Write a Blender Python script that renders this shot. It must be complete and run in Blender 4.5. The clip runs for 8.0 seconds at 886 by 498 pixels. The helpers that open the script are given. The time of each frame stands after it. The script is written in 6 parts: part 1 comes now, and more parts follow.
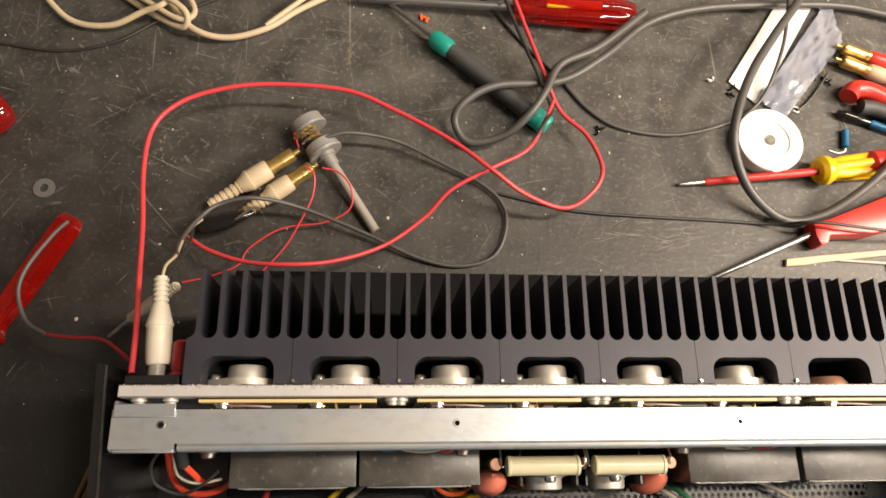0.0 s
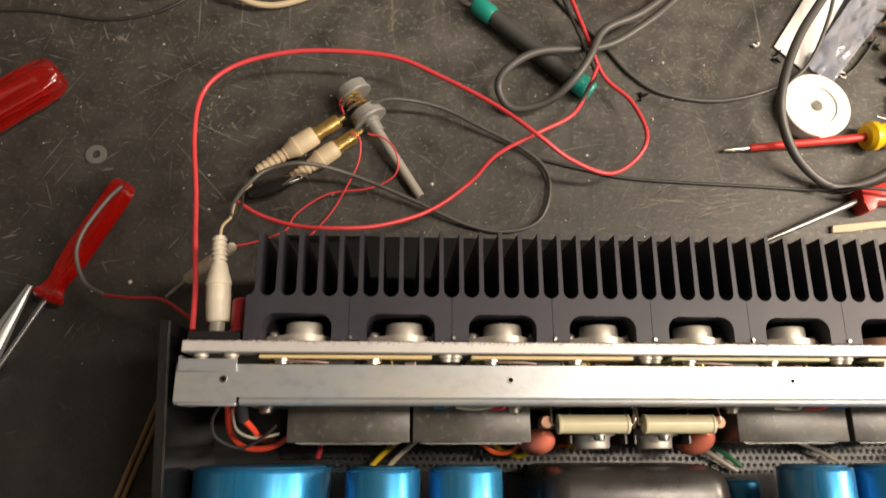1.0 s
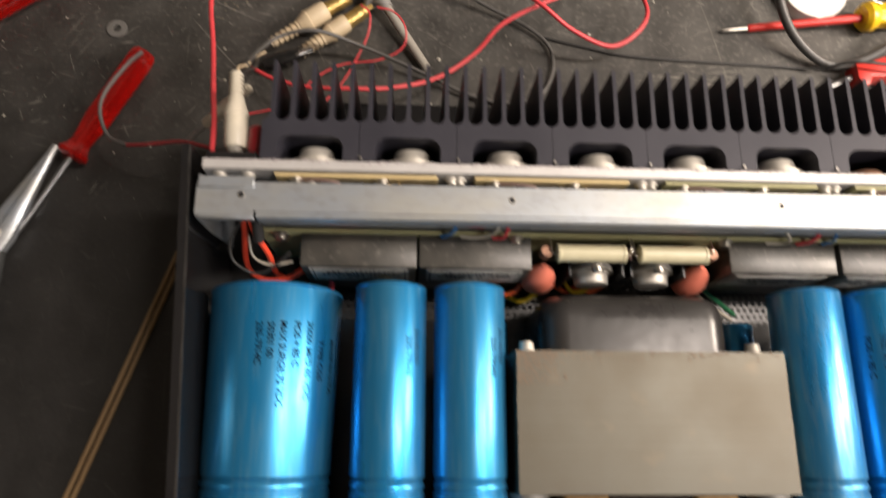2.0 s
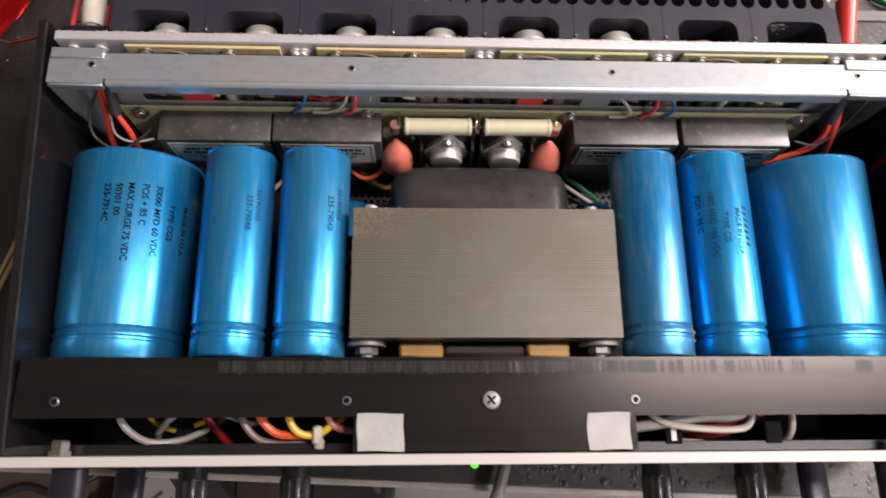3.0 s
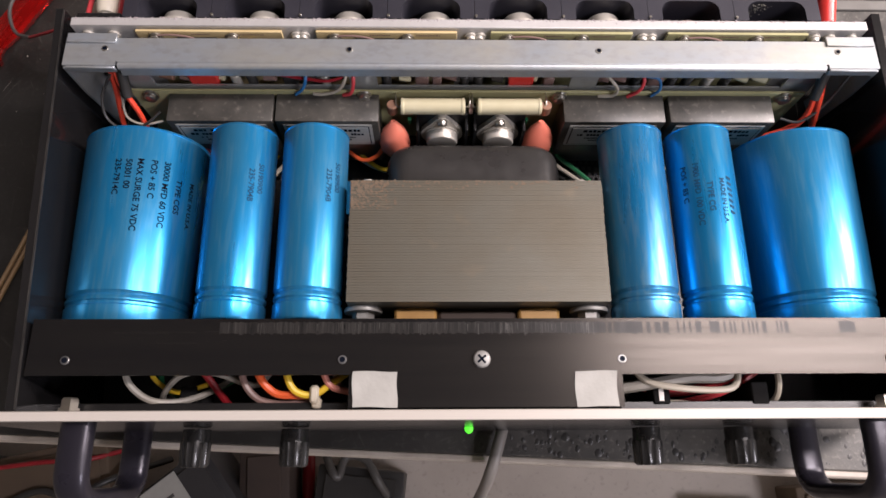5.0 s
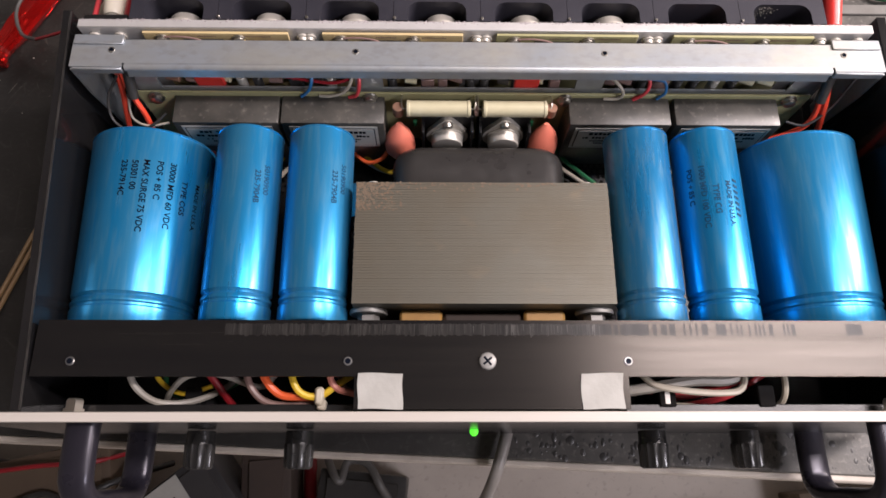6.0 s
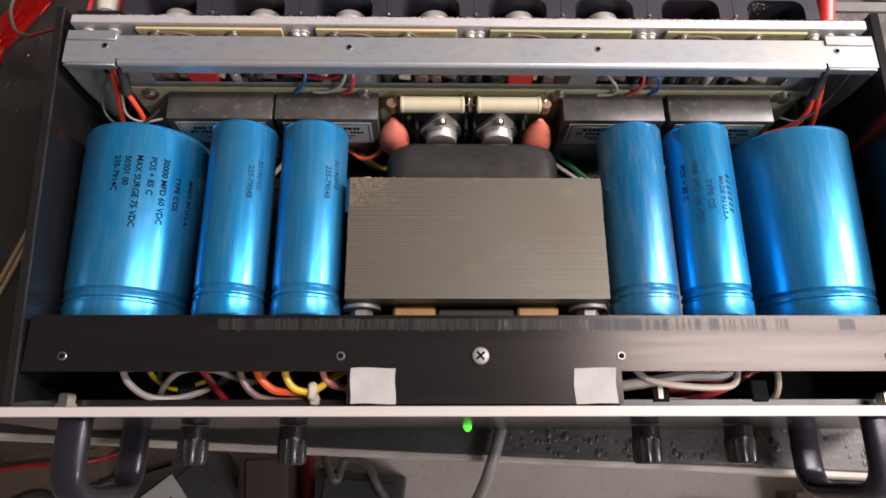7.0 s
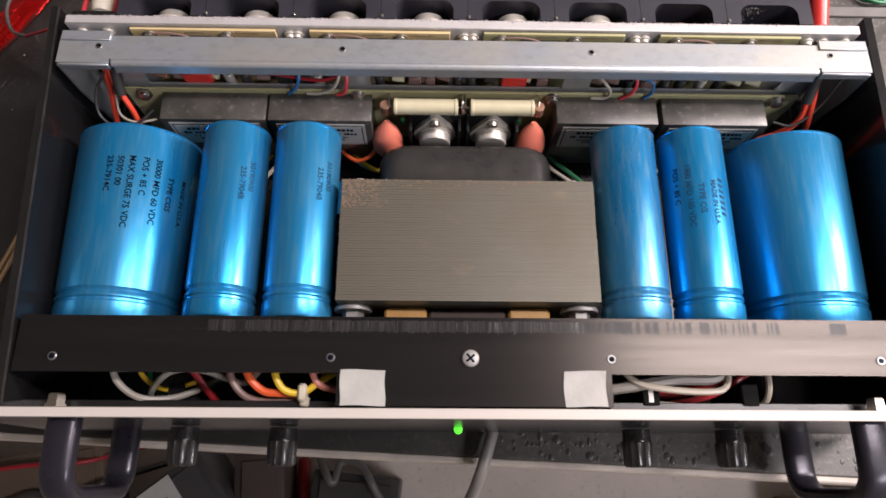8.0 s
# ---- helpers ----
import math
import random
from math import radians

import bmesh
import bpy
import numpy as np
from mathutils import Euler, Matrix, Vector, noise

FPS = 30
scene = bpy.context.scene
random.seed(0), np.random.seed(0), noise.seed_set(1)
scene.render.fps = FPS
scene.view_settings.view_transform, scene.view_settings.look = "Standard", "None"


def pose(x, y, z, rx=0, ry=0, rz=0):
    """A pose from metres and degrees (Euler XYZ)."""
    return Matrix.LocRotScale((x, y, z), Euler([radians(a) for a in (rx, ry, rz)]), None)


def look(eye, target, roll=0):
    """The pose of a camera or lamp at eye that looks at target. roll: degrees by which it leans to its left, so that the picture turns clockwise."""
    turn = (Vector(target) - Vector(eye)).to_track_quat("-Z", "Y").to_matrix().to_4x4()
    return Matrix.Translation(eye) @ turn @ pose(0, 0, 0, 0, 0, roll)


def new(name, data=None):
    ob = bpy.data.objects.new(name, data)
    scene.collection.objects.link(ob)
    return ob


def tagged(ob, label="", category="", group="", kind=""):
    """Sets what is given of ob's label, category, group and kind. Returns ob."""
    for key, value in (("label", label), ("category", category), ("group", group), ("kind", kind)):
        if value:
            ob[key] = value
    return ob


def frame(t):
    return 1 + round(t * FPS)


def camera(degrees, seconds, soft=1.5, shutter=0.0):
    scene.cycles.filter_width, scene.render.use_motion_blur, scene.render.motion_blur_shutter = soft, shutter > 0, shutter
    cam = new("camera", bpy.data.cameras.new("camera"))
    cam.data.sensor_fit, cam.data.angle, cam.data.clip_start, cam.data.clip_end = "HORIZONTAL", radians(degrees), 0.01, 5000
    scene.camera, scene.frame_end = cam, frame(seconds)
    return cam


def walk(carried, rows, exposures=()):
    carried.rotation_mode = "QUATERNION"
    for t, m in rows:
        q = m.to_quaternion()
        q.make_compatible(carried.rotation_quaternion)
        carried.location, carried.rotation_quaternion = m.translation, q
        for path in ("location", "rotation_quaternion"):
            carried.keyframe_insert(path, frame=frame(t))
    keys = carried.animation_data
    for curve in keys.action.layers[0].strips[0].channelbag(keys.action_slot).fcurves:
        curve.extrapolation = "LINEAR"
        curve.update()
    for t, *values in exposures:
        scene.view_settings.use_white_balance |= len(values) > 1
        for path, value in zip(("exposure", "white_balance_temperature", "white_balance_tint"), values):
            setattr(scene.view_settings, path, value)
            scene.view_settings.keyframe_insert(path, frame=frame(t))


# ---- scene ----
cam = camera(66.2, 8.0, soft=1.6, shutter=0.5)
PATH = [
    (0, (-0.107, 0.154, 0.43), (0.074, 0.757, -1.469), 16.9),
    (0.3, (-0.109, 0.159, 0.43), (0.0575, 0.7375, -1.477), 15.9),
    (0.5, (-0.116, 0.16, 0.43), (0.038, 0.73, -1.48), 15.0),
    (0.8, (-0.123, 0.1525, 0.43), (0.017, 0.706, -1.486), 14.5),
    (1, (-0.124, 0.143, 0.429), (0.003, 0.694, -1.49), 13.4),
    (1.2, (-0.1265, 0.1345, 0.43), (-0.004, 0.6735, -1.4915), 13.4),
    (1.5, (-0.13, 0.113, 0.431), (-0.019, 0.647, -1.493), 12.5),
    (1.8, (-0.132, 0.0815, 0.428), (-0.0335, 0.61, -1.4975), 11.4),
    (2, (-0.122, 0.058, 0.424), (-0.02, 0.585, -1.502), 11.6),
    (2.2, (-0.105, 0.033, 0.419), (-0.007, 0.57, -1.505), 10.8),
    (3.3, (-0.027, -0.027, 0.424), (0.047, 0.529, -1.496), 7.3),
    (3.5, (-0.028, -0.031, 0.424), (0.04, 0.529, -1.494), 6.5),
    (4, (-0.022, -0.04, 0.426), (0.032, 0.545, -1.486), 4.8),
    (4.5, (-0.023, -0.048, 0.428), (0.02, 0.559, -1.478), 3.7),
    (6, (-0.027, -0.053, 0.427), (0.005, 0.584, -1.468), 2.9),
    (6.5, (-0.025, -0.052, 0.426), (0.01, 0.584, -1.47), 3.0),
    (7, (-0.024, -0.056, 0.426), (0.011, 0.585, -1.469), 3.1),
    (7.5, (-0.025, -0.059, 0.426), (0.007, 0.586, -1.466), 3.1),
    (8, (-0.019, -0.056, 0.426), (0.013, 0.591, -1.466), 3.2),
]
walk(cam, [(t, look(eye, target, roll)) for t, eye, target, roll in PATH],
     [(0, 0.36, 6620, 12), (0.3, 0.10, 6650, 11), (1.5, 0.08, 6600, 11), (2.2, 0.22, 6000, 15), (3.3, 0.24, 5690, 20), (8, 0.26, 5690, 20)])

# ---------------------------------------------------------------- light
world = bpy.data.worlds.new("workshop_air")
scene.world = world
world.use_nodes = True
world.node_tree.nodes["Background"].inputs[0].default_value = (0.75, 0.8, 1.0, 1)
world.node_tree.nodes["Background"].inputs[1].default_value = 0.02


def area_lamp(name, eye, target, sx, sy, watts, colour):
    data = bpy.data.lights.new(name, "AREA")
    data.shape, data.size, data.size_y, data.energy, data.color = "RECTANGLE", sx, sy, watts, colour
    ob = new(name, data)
    ob.matrix_world = look(eye, target)
    return ob


area_lamp("bench_lamp_light", (0.86, 0.30, 0.58), (0.10, 0.36, 0.0), 0.14, 0.26, 10.0, (1.0, 0.84, 0.66))
area_lamp("ceiling_tube_light", (1.06, 0.33, 1.85), (1.06, 0.32, 0.0), 1.0, 0.16, 39.0, (1.0, 0.86, 0.71))
area_lamp("front_tube_light", (1.65, -1.05, 1.85), (1.45, -0.80, 0.0), 0.9, 0.20, 37.0, (1.0, 0.91, 0.82))
scene.view_settings.exposure = 0.0


# ---------------------------------------------------------------- materials
def material(name, colour, rough=0.5, metal=0.0, second=None, scale=60.0, amount=0.5, fine=None, bump=0.0,
             bump_scale=400.0, rough_to=None, stretch=(1, 1, 1), spec=0.5, transmission=0.0, coat=0.0, random_tint=0.0, fine_share=0.5, fine_from=0.58,
             by_place=False):
    """Principled surface with two scales of mottling and a fine relief, in metres."""
    m = bpy.data.materials.new(name)
    m.use_nodes = True
    nt = m.node_tree
    n, l = nt.nodes, nt.links
    b = n["Principled BSDF"]
    b.inputs["Roughness"].default_value = rough
    b.inputs["Metallic"].default_value = metal
    b.inputs["Specular IOR Level"].default_value = spec
    b.inputs["Transmission Weight"].default_value = transmission
    b.inputs["Coat Weight"].default_value = coat
    co = n.new("ShaderNodeTexCoord")
    mp = n.new("ShaderNodeMapping")
    mp.inputs["Scale"].default_value = stretch
    l.new(n.new("ShaderNodeNewGeometry").outputs["Position"] if by_place else co.outputs["Object"], mp.inputs["Vector"])
    big = n.new("ShaderNodeTexNoise")
    big.inputs["Scale"].default_value, big.inputs["Detail"].default_value = scale, 6.0
    big.inputs["Roughness"].default_value = 0.62
    l.new(mp.outputs["Vector"], big.inputs["Vector"])
    ramp = n.new("ShaderNodeValToRGB")
    ramp.color_ramp.elements[0].position, ramp.color_ramp.elements[1].position = 0.5 - 0.22, 0.5 + 0.22
    l.new(big.outputs["Fac"], ramp.inputs["Fac"])
    mix = n.new("ShaderNodeMix")
    mix.data_type = "RGBA"
    second = second or tuple(c * 0.8 for c in colour)
    mix.inputs["A"].default_value, mix.inputs["B"].default_value = (*colour, 1), (*second, 1)
    sc = n.new("ShaderNodeMath")
    sc.operation = "MULTIPLY"
    sc.inputs[1].default_value = amount
    l.new(ramp.outputs["Color"], sc.inputs[0])
    l.new(sc.outputs[0], mix.inputs["Factor"])
    out = mix.outputs["Result"]
    if random_tint:
        info = n.new("ShaderNodeObjectInfo")
        hsv = n.new("ShaderNodeHueSaturation")
        mr = n.new("ShaderNodeMapRange")
        mr.inputs["To Min"].default_value, mr.inputs["To Max"].default_value = 1 - random_tint, 1 + random_tint
        l.new(info.outputs["Random"], mr.inputs["Value"])
        l.new(mr.outputs["Result"], hsv.inputs["Value"])
        l.new(out, hsv.inputs["Color"])
        out = hsv.outputs["Color"]
    if fine:
        f2 = n.new("ShaderNodeTexNoise")
        f2.inputs["Scale"].default_value, f2.inputs["Detail"].default_value = bump_scale, 4.0
        l.new(mp.outputs["Vector"], f2.inputs["Vector"])
        r2 = n.new("ShaderNodeValToRGB")
        r2.color_ramp.elements[0].position, r2.color_ramp.elements[1].position = fine_from, fine_from + 0.17
        l.new(f2.outputs["Fac"], r2.inputs["Fac"])
        mx = n.new("ShaderNodeMix")
        mx.data_type = "RGBA"
        mx.inputs["B"].default_value = (*fine, 1)
        l.new(out, mx.inputs["A"])
        s2 = n.new("ShaderNodeMath")
        s2.operation = "MULTIPLY"
        s2.inputs[1].default_value = fine_share
        l.new(r2.outputs["Color"], s2.inputs[0])
        l.new(s2.outputs[0], mx.inputs["Factor"])
        out = mx.outputs["Result"]
    l.new(out, b.inputs["Base Color"])
    if rough_to is not None:
        rr = n.new("ShaderNodeMapRange")
        rr.inputs["To Min"].default_value, rr.inputs["To Max"].default_value = rough, rough_to
        l.new(ramp.outputs["Color"], rr.inputs["Value"])
        l.new(rr.outputs["Result"], b.inputs["Roughness"])
    if bump:
        fn = n.new("ShaderNodeTexNoise")
        fn.inputs["Scale"].default_value, fn.inputs["Detail"].default_value = bump_scale, 4.0
        l.new(mp.outputs["Vector"], fn.inputs["Vector"])
        bp = n.new("ShaderNodeBump")
        bp.inputs["Strength"].default_value, bp.inputs["Distance"].default_value = bump, 0.0006
        l.new(fn.outputs["Fac"], bp.inputs["Height"])
        l.new(bp.outputs["Normal"], b.inputs["Normal"])
    return m


def bench_laminate():
    """Black laminate: cloudy wear, fine grain and thin scratches running several ways."""
    m = material("bench_laminate", (0.034, 0.0325, 0.0295), 0.40, second=(0.105, 0.099, 0.088), scale=38, amount=0.95, fine=(0.175, 0.165, 0.145),
                 bump=0.35, bump_scale=300, rough_to=0.60, fine_share=0.75, fine_from=0.55)
    nt = m.node_tree
    n, l = nt.nodes, nt.links
    b = n["Principled BSDF"]
    out = b.inputs["Base Color"].links[0].from_socket
    co = n.new("ShaderNodeTexCoord")
    # shade painted in towards the front left and left end; fewer scratches in front
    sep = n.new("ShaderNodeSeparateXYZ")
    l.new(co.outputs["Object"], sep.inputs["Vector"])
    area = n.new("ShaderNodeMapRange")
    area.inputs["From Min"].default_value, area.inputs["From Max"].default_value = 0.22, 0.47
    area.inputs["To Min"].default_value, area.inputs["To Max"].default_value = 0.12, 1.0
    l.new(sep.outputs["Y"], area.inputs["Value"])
    left_shade = n.new("ShaderNodeMapRange")
    left_shade.inputs["From Min"].default_value, left_shade.inputs["From Max"].default_value = -0.46, -0.14
    left_shade.inputs["To Min"].default_value, left_shade.inputs["To Max"].default_value = 0.40, 1.0
    l.new(sep.outputs["X"], left_shade.inputs["Value"])
    wear_shade = n.new("ShaderNodeMath")
    wear_shade.operation = "MULTIPLY"
    l.new(area.outputs["Result"], wear_shade.inputs[0])
    l.new(left_shade.outputs["Result"], wear_shade.inputs[1])
    # near-black stands in for the laminate in shade
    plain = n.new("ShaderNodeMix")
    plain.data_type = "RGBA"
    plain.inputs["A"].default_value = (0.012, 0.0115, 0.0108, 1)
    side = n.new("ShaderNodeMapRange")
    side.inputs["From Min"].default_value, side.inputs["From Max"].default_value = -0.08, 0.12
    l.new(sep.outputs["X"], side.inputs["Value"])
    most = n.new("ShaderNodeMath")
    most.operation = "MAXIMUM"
    l.new(wear_shade.outputs[0], most.inputs[0])
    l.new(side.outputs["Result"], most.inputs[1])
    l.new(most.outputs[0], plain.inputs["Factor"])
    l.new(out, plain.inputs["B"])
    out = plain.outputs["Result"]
    worn = n.new("ShaderNodeTexNoise")
    worn.inputs["Scale"].default_value, worn.inputs["Detail"].default_value = 11.0, 3.0
    l.new(co.outputs["Object"], worn.inputs["Vector"])
    for turn, along, across, low in ((12, 26, 600, 0.68), (63, 50, 420, 0.68), (118, 22, 700, 0.69), (160, 60, 380, 0.68), (85, 9, 300, 0.71), (35, 45, 180, 0.70)):
        mp = n.new("ShaderNodeMapping")
        mp.inputs["Rotation"].default_value[2] = radians(turn)
        mp.inputs["Location"].default_value = (turn * 0.37, turn * 0.11, 0)
        l.new(co.outputs["Object"], mp.inputs["Vector"])
        st = n.new("ShaderNodeMapping")
        st.inputs["Scale"].default_value = (along, across, 1)
        l.new(mp.outputs["Vector"], st.inputs["Vector"])
        tx = n.new("ShaderNodeTexNoise")
        tx.inputs["Scale"].default_value, tx.inputs["Detail"].default_value = 1.0, 2.0
        l.new(st.outputs["Vector"], tx.inputs["Vector"])
        rg = n.new("ShaderNodeMapRange")
        rg.inputs["From Min"].default_value, rg.inputs["From Max"].default_value = low, low + 0.06
        l.new(tx.outputs["Fac"], rg.inputs["Value"])
        k = n.new("ShaderNodeMath")
        k.operation = "MULTIPLY"
        l.new(rg.outputs["Result"], k.inputs[0])
        l.new(worn.outputs["Fac"], k.inputs[1])
        k2 = n.new("ShaderNodeMath")
        k2.operation = "MULTIPLY"
        l.new(k.outputs[0], k2.inputs[0])
        l.new(area.outputs["Result"], k2.inputs[1])
        mx = n.new("ShaderNodeMix")
        mx.data_type = "RGBA"
        mx.inputs["B"].default_value = (0.25, 0.235, 0.205, 1)
        l.new(out, mx.inputs["A"])
        l.new(k2.outputs[0], mx.inputs["Factor"])
        out = mx.outputs["Result"]
    l.new(out, b.inputs["Base Color"])
    return m


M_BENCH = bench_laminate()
M_EDGE = material("bench_edge_strip", (0.50, 0.46, 0.40), 0.5, second=(0.28, 0.24, 0.2), scale=30, amount=0.8, bump=0.2)
M_SCRATCH = material("scratch_grey", (0.26, 0.245, 0.215), 0.7, second=(0.055, 0.052, 0.047), scale=60, amount=0.9)
M_STAIN = material("dried_flux", (0.19, 0.165, 0.115), 0.6, second=(0.11, 0.096, 0.07), scale=200, amount=0.9)
M_PASTE = material("dried_thermal_paste", (0.46, 0.42, 0.43), 0.7, second=(0.30, 0.25, 0.26), scale=300, amount=0.9)
M_DUST = material("dust_pale", (0.6, 0.57, 0.5), 0.8, second=(0.3, 0.28, 0.22), scale=40, amount=0.9)
M_CHASSIS = material("black_painted_steel", (0.0085, 0.0085, 0.0092), 0.28, second=(0.011, 0.0105, 0.0105), scale=40, amount=0.7,
                     fine=(0.02, 0.019, 0.018), bump=0.06, bump_scale=700, rough_to=0.40)
M_FLANGE = material("satin_black_flange", (0.0075, 0.0073, 0.008), 0.21, second=(0.011, 0.0105, 0.010), scale=40, amount=0.8,
                    bump=0.012, bump_scale=160, rough_to=0.29, stretch=(0.12, 3.0, 1), spec=0.27, by_place=True)
M_FLANGE.node_tree.nodes["Principled BSDF"].inputs["Specular Tint"].default_value = (1.0, 0.90, 0.80, 1)
M_SIDE = material("gloss_black_side_paint", (0.0085, 0.0085, 0.0095), 0.16, second=(0.012, 0.0115, 0.0115), scale=40, amount=0.7,
                  fine=(0.018, 0.017, 0.017), bump=0.03, bump_scale=500, rough_to=0.24, coat=0.5)
M_MATT = material("matt_black_and_shade", (0.007, 0.007, 0.0075), 0.85, second=(0.011, 0.0105, 0.0105), scale=50, amount=0.6, bump=0.1, spec=0.10)
M_RUB = material("rubbed_bare_paint", (0.10, 0.096, 0.09), 0.36, 0.5, second=(0.012, 0.012, 0.012), scale=90, amount=1.0, stretch=(6, 0.4, 1))
M_RUB_BAND = material("thinly_rubbed_paint", (0.036, 0.034, 0.032), 0.30, 0.0, second=(0.0085, 0.0083, 0.0085), scale=260, amount=1.0, stretch=(2.2, 0.10, 1),
                      fine=(0.060, 0.057, 0.053), fine_share=0.7, fine_from=0.55, bump_scale=900, by_place=True, spec=0.17)
M_PANEL = material("brushed_champagne_panel", (0.53, 0.495, 0.445), 0.36, second=(0.46, 0.425, 0.375), scale=20, amount=0.6, bump=0.1,
                   stretch=(0.2, 4, 4))
M_PANEL_FACE = material("dark_anodised_face", (0.10, 0.10, 0.105), 0.24, 0.9, second=(0.07, 0.07, 0.07), scale=20, amount=0.6,
                        stretch=(0.2, 4, 4))
M_STEEL = material("zinc_plated_steel", (0.45, 0.50, 0.56), 0.33, 0.66, second=(0.41, 0.40, 0.35), scale=34, amount=1.0,
                   fine=(0.36, 0.36, 0.37), bump=0.03, bump_scale=260, rough_to=0.50, stretch=(0.6, 1.1, 1), fine_share=0.5, fine_from=0.50, by_place=True)
M_TOOL = material("tool_steel", (0.33, 0.33, 0.33), 0.30, 0.9, second=(0.24, 0.24, 0.235), scale=60, amount=0.7, rough_to=0.42)
M_CASTING = material("dull_cast_zinc", (0.34, 0.335, 0.32), 0.5, 0.35, second=(0.24, 0.235, 0.22), scale=120, amount=0.8, bump=0.1)
M_ALU = material("milled_aluminium", (0.62, 0.61, 0.60), 0.5, 0.45, second=(0.48, 0.465, 0.45), scale=70, amount=0.6, bump=0.12,
                 bump_scale=900)
M_SINK = material("black_anodised_aluminium", (0.024, 0.0235, 0.033), 0.44, 0.2, second=(0.036, 0.035, 0.046), scale=40, amount=0.8,
                  bump=0.12, bump_scale=800, rough_to=0.52)
M_BLUE = material("blue_metallic_sleeve", (0.012, 0.30, 0.70), 0.25, 0.68, second=(0.060, 0.28, 0.50), scale=55, amount=0.95,
                  fine=(0.16, 0.40, 0.60), fine_share=0.30, fine_from=0.48, bump=0.03, bump_scale=420, rough_to=0.38, stretch=(1, 0.10, 1), random_tint=0.05)
M_BLUE_SCUFFED = material("scuffed_blue_sleeve", (0.012, 0.27, 0.66), 0.24, 0.66, second=(0.095, 0.29, 0.46), scale=60, amount=1.0,
                          fine=(0.22, 0.40, 0.54), fine_share=0.36, fine_from=0.48, bump=0.035, bump_scale=420, rough_to=0.40, stretch=(1, 0.12, 1), random_tint=0.05)
M_INK = material("black_ink", (0.004, 0.006, 0.012), 0.9, spec=0.05)
M_INK_FADED = material("faded_ink", (0.006, 0.028, 0.065), 0.7, second=(0.014, 0.085, 0.18), scale=90, amount=0.9, spec=0.2)
M_CORE = material("varnished_core_steel", (0.124, 0.120, 0.098), 0.42, 0.4, second=(0.108, 0.092, 0.064), scale=16, amount=0.9,
                  fine=(0.20, 0.155, 0.10), bump=0.05, bump_scale=70, stretch=(1, 1, 1), rough_to=0.52, random_tint=0.02, by_place=True, fine_share=0.4, fine_from=0.60)
M_RUST = material("thin_rust", (0.150, 0.102, 0.062), 0.6, second=(0.125, 0.100, 0.072), scale=120, amount=0.9)
M_BELL = material("gloss_black_bell", (0.025, 0.0235, 0.023), 0.22, second=(0.036, 0.034, 0.032), scale=60, amount=0.8, bump=0.15,
                  bump_scale=150, rough_to=0.4)
M_POT = material("potted_module_black", (0.034, 0.033, 0.030), 0.36, second=(0.095, 0.088, 0.076), scale=60, amount=0.9,
                 fine=(0.20, 0.185, 0.16), bump=0.12, bump_scale=300)
M_LABEL = material("silver_label", (0.60, 0.58, 0.53), 0.42, 0.2, second=(0.5, 0.48, 0.43), scale=120, amount=0.6)
M_PCB = material("olive_circuit_board", (0.42, 0.40, 0.21), 0.42, second=(0.30, 0.285, 0.14), scale=80, amount=0.7, bump=0.1)
M_PCB_TAN = material("tan_circuit_board", (0.60, 0.48, 0.25), 0.45, second=(0.50, 0.38, 0.18), scale=90, amount=0.6, bump=0.1)
M_CHROME = material("nickel_plating", (0.55, 0.52, 0.46), 0.3, 1.0, second=(0.5, 0.48, 0.44), scale=150, amount=0.6, rough_to=0.35)
M_DULL = material("dull_tinned_metal", (0.60, 0.57, 0.51), 0.50, 0.50, second=(0.48, 0.45, 0.39), scale=130, amount=0.7, bump=0.1)
M_BRASS = material("aged_brass", (0.74, 0.53, 0.18), 0.28, 0.85, second=(0.4, 0.27, 0.1), scale=120, amount=0.7)
M_COPPER = material("scorched_copper", (0.45, 0.24, 0.15), 0.5, 0.6, second=(0.2, 0.13, 0.1), scale=150, amount=0.8)
M_RESIN = material("salmon_resin", (0.84, 0.22, 0.14), 0.30, second=(0.84, 0.27, 0.18), scale=60, amount=0.6)
M_RESISTOR = material("cream_enamel", (0.57, 0.53, 0.36), 0.3, second=(0.47, 0.43, 0.27), scale=100, amount=0.6)
M_TAPE = material("grey_cloth_tape", (0.40, 0.395, 0.365), 0.6, second=(0.33, 0.325, 0.30), scale=60, amount=0.6, bump=0.4, bump_scale=250)
M_KRAFT = material("amber_insulation_paper", (0.50, 0.29, 0.08), 0.5, second=(0.36, 0.19, 0.05), scale=60, amount=0.7)
M_KNOB = material("moulded_black_plastic", (0.012, 0.012, 0.012), 0.25, second=(0.02, 0.02, 0.02), scale=60, amount=0.6)
M_HANDLE = material("dark_anodised_handle", (0.026, 0.024, 0.034), 0.22, 0.4, second=(0.018, 0.017, 0.024), scale=40, amount=0.6, bump=0.06,
                    rough_to=0.42)
M_WHITE_PL = material("aged_white_plastic", (0.66, 0.61, 0.50), 0.42, second=(0.50, 0.44, 0.33), scale=50, amount=0.7, bump=0.1)
M_CREAM = material("cream_cable_jacket", (0.56, 0.46, 0.31), 0.5, second=(0.42, 0.33, 0.2), scale=40, amount=0.7, bump=0.1)
M_W_RED = material("red_wire_jacket", (0.66, 0.060, 0.070), 0.38, second=(0.54, 0.04, 0.05), scale=50, amount=0.6)
M_W_DRED = material("dark_red_wire_jacket", (0.30, 0.012, 0.018), 0.4, second=(0.22, 0.01, 0.015), scale=50, amount=0.6)
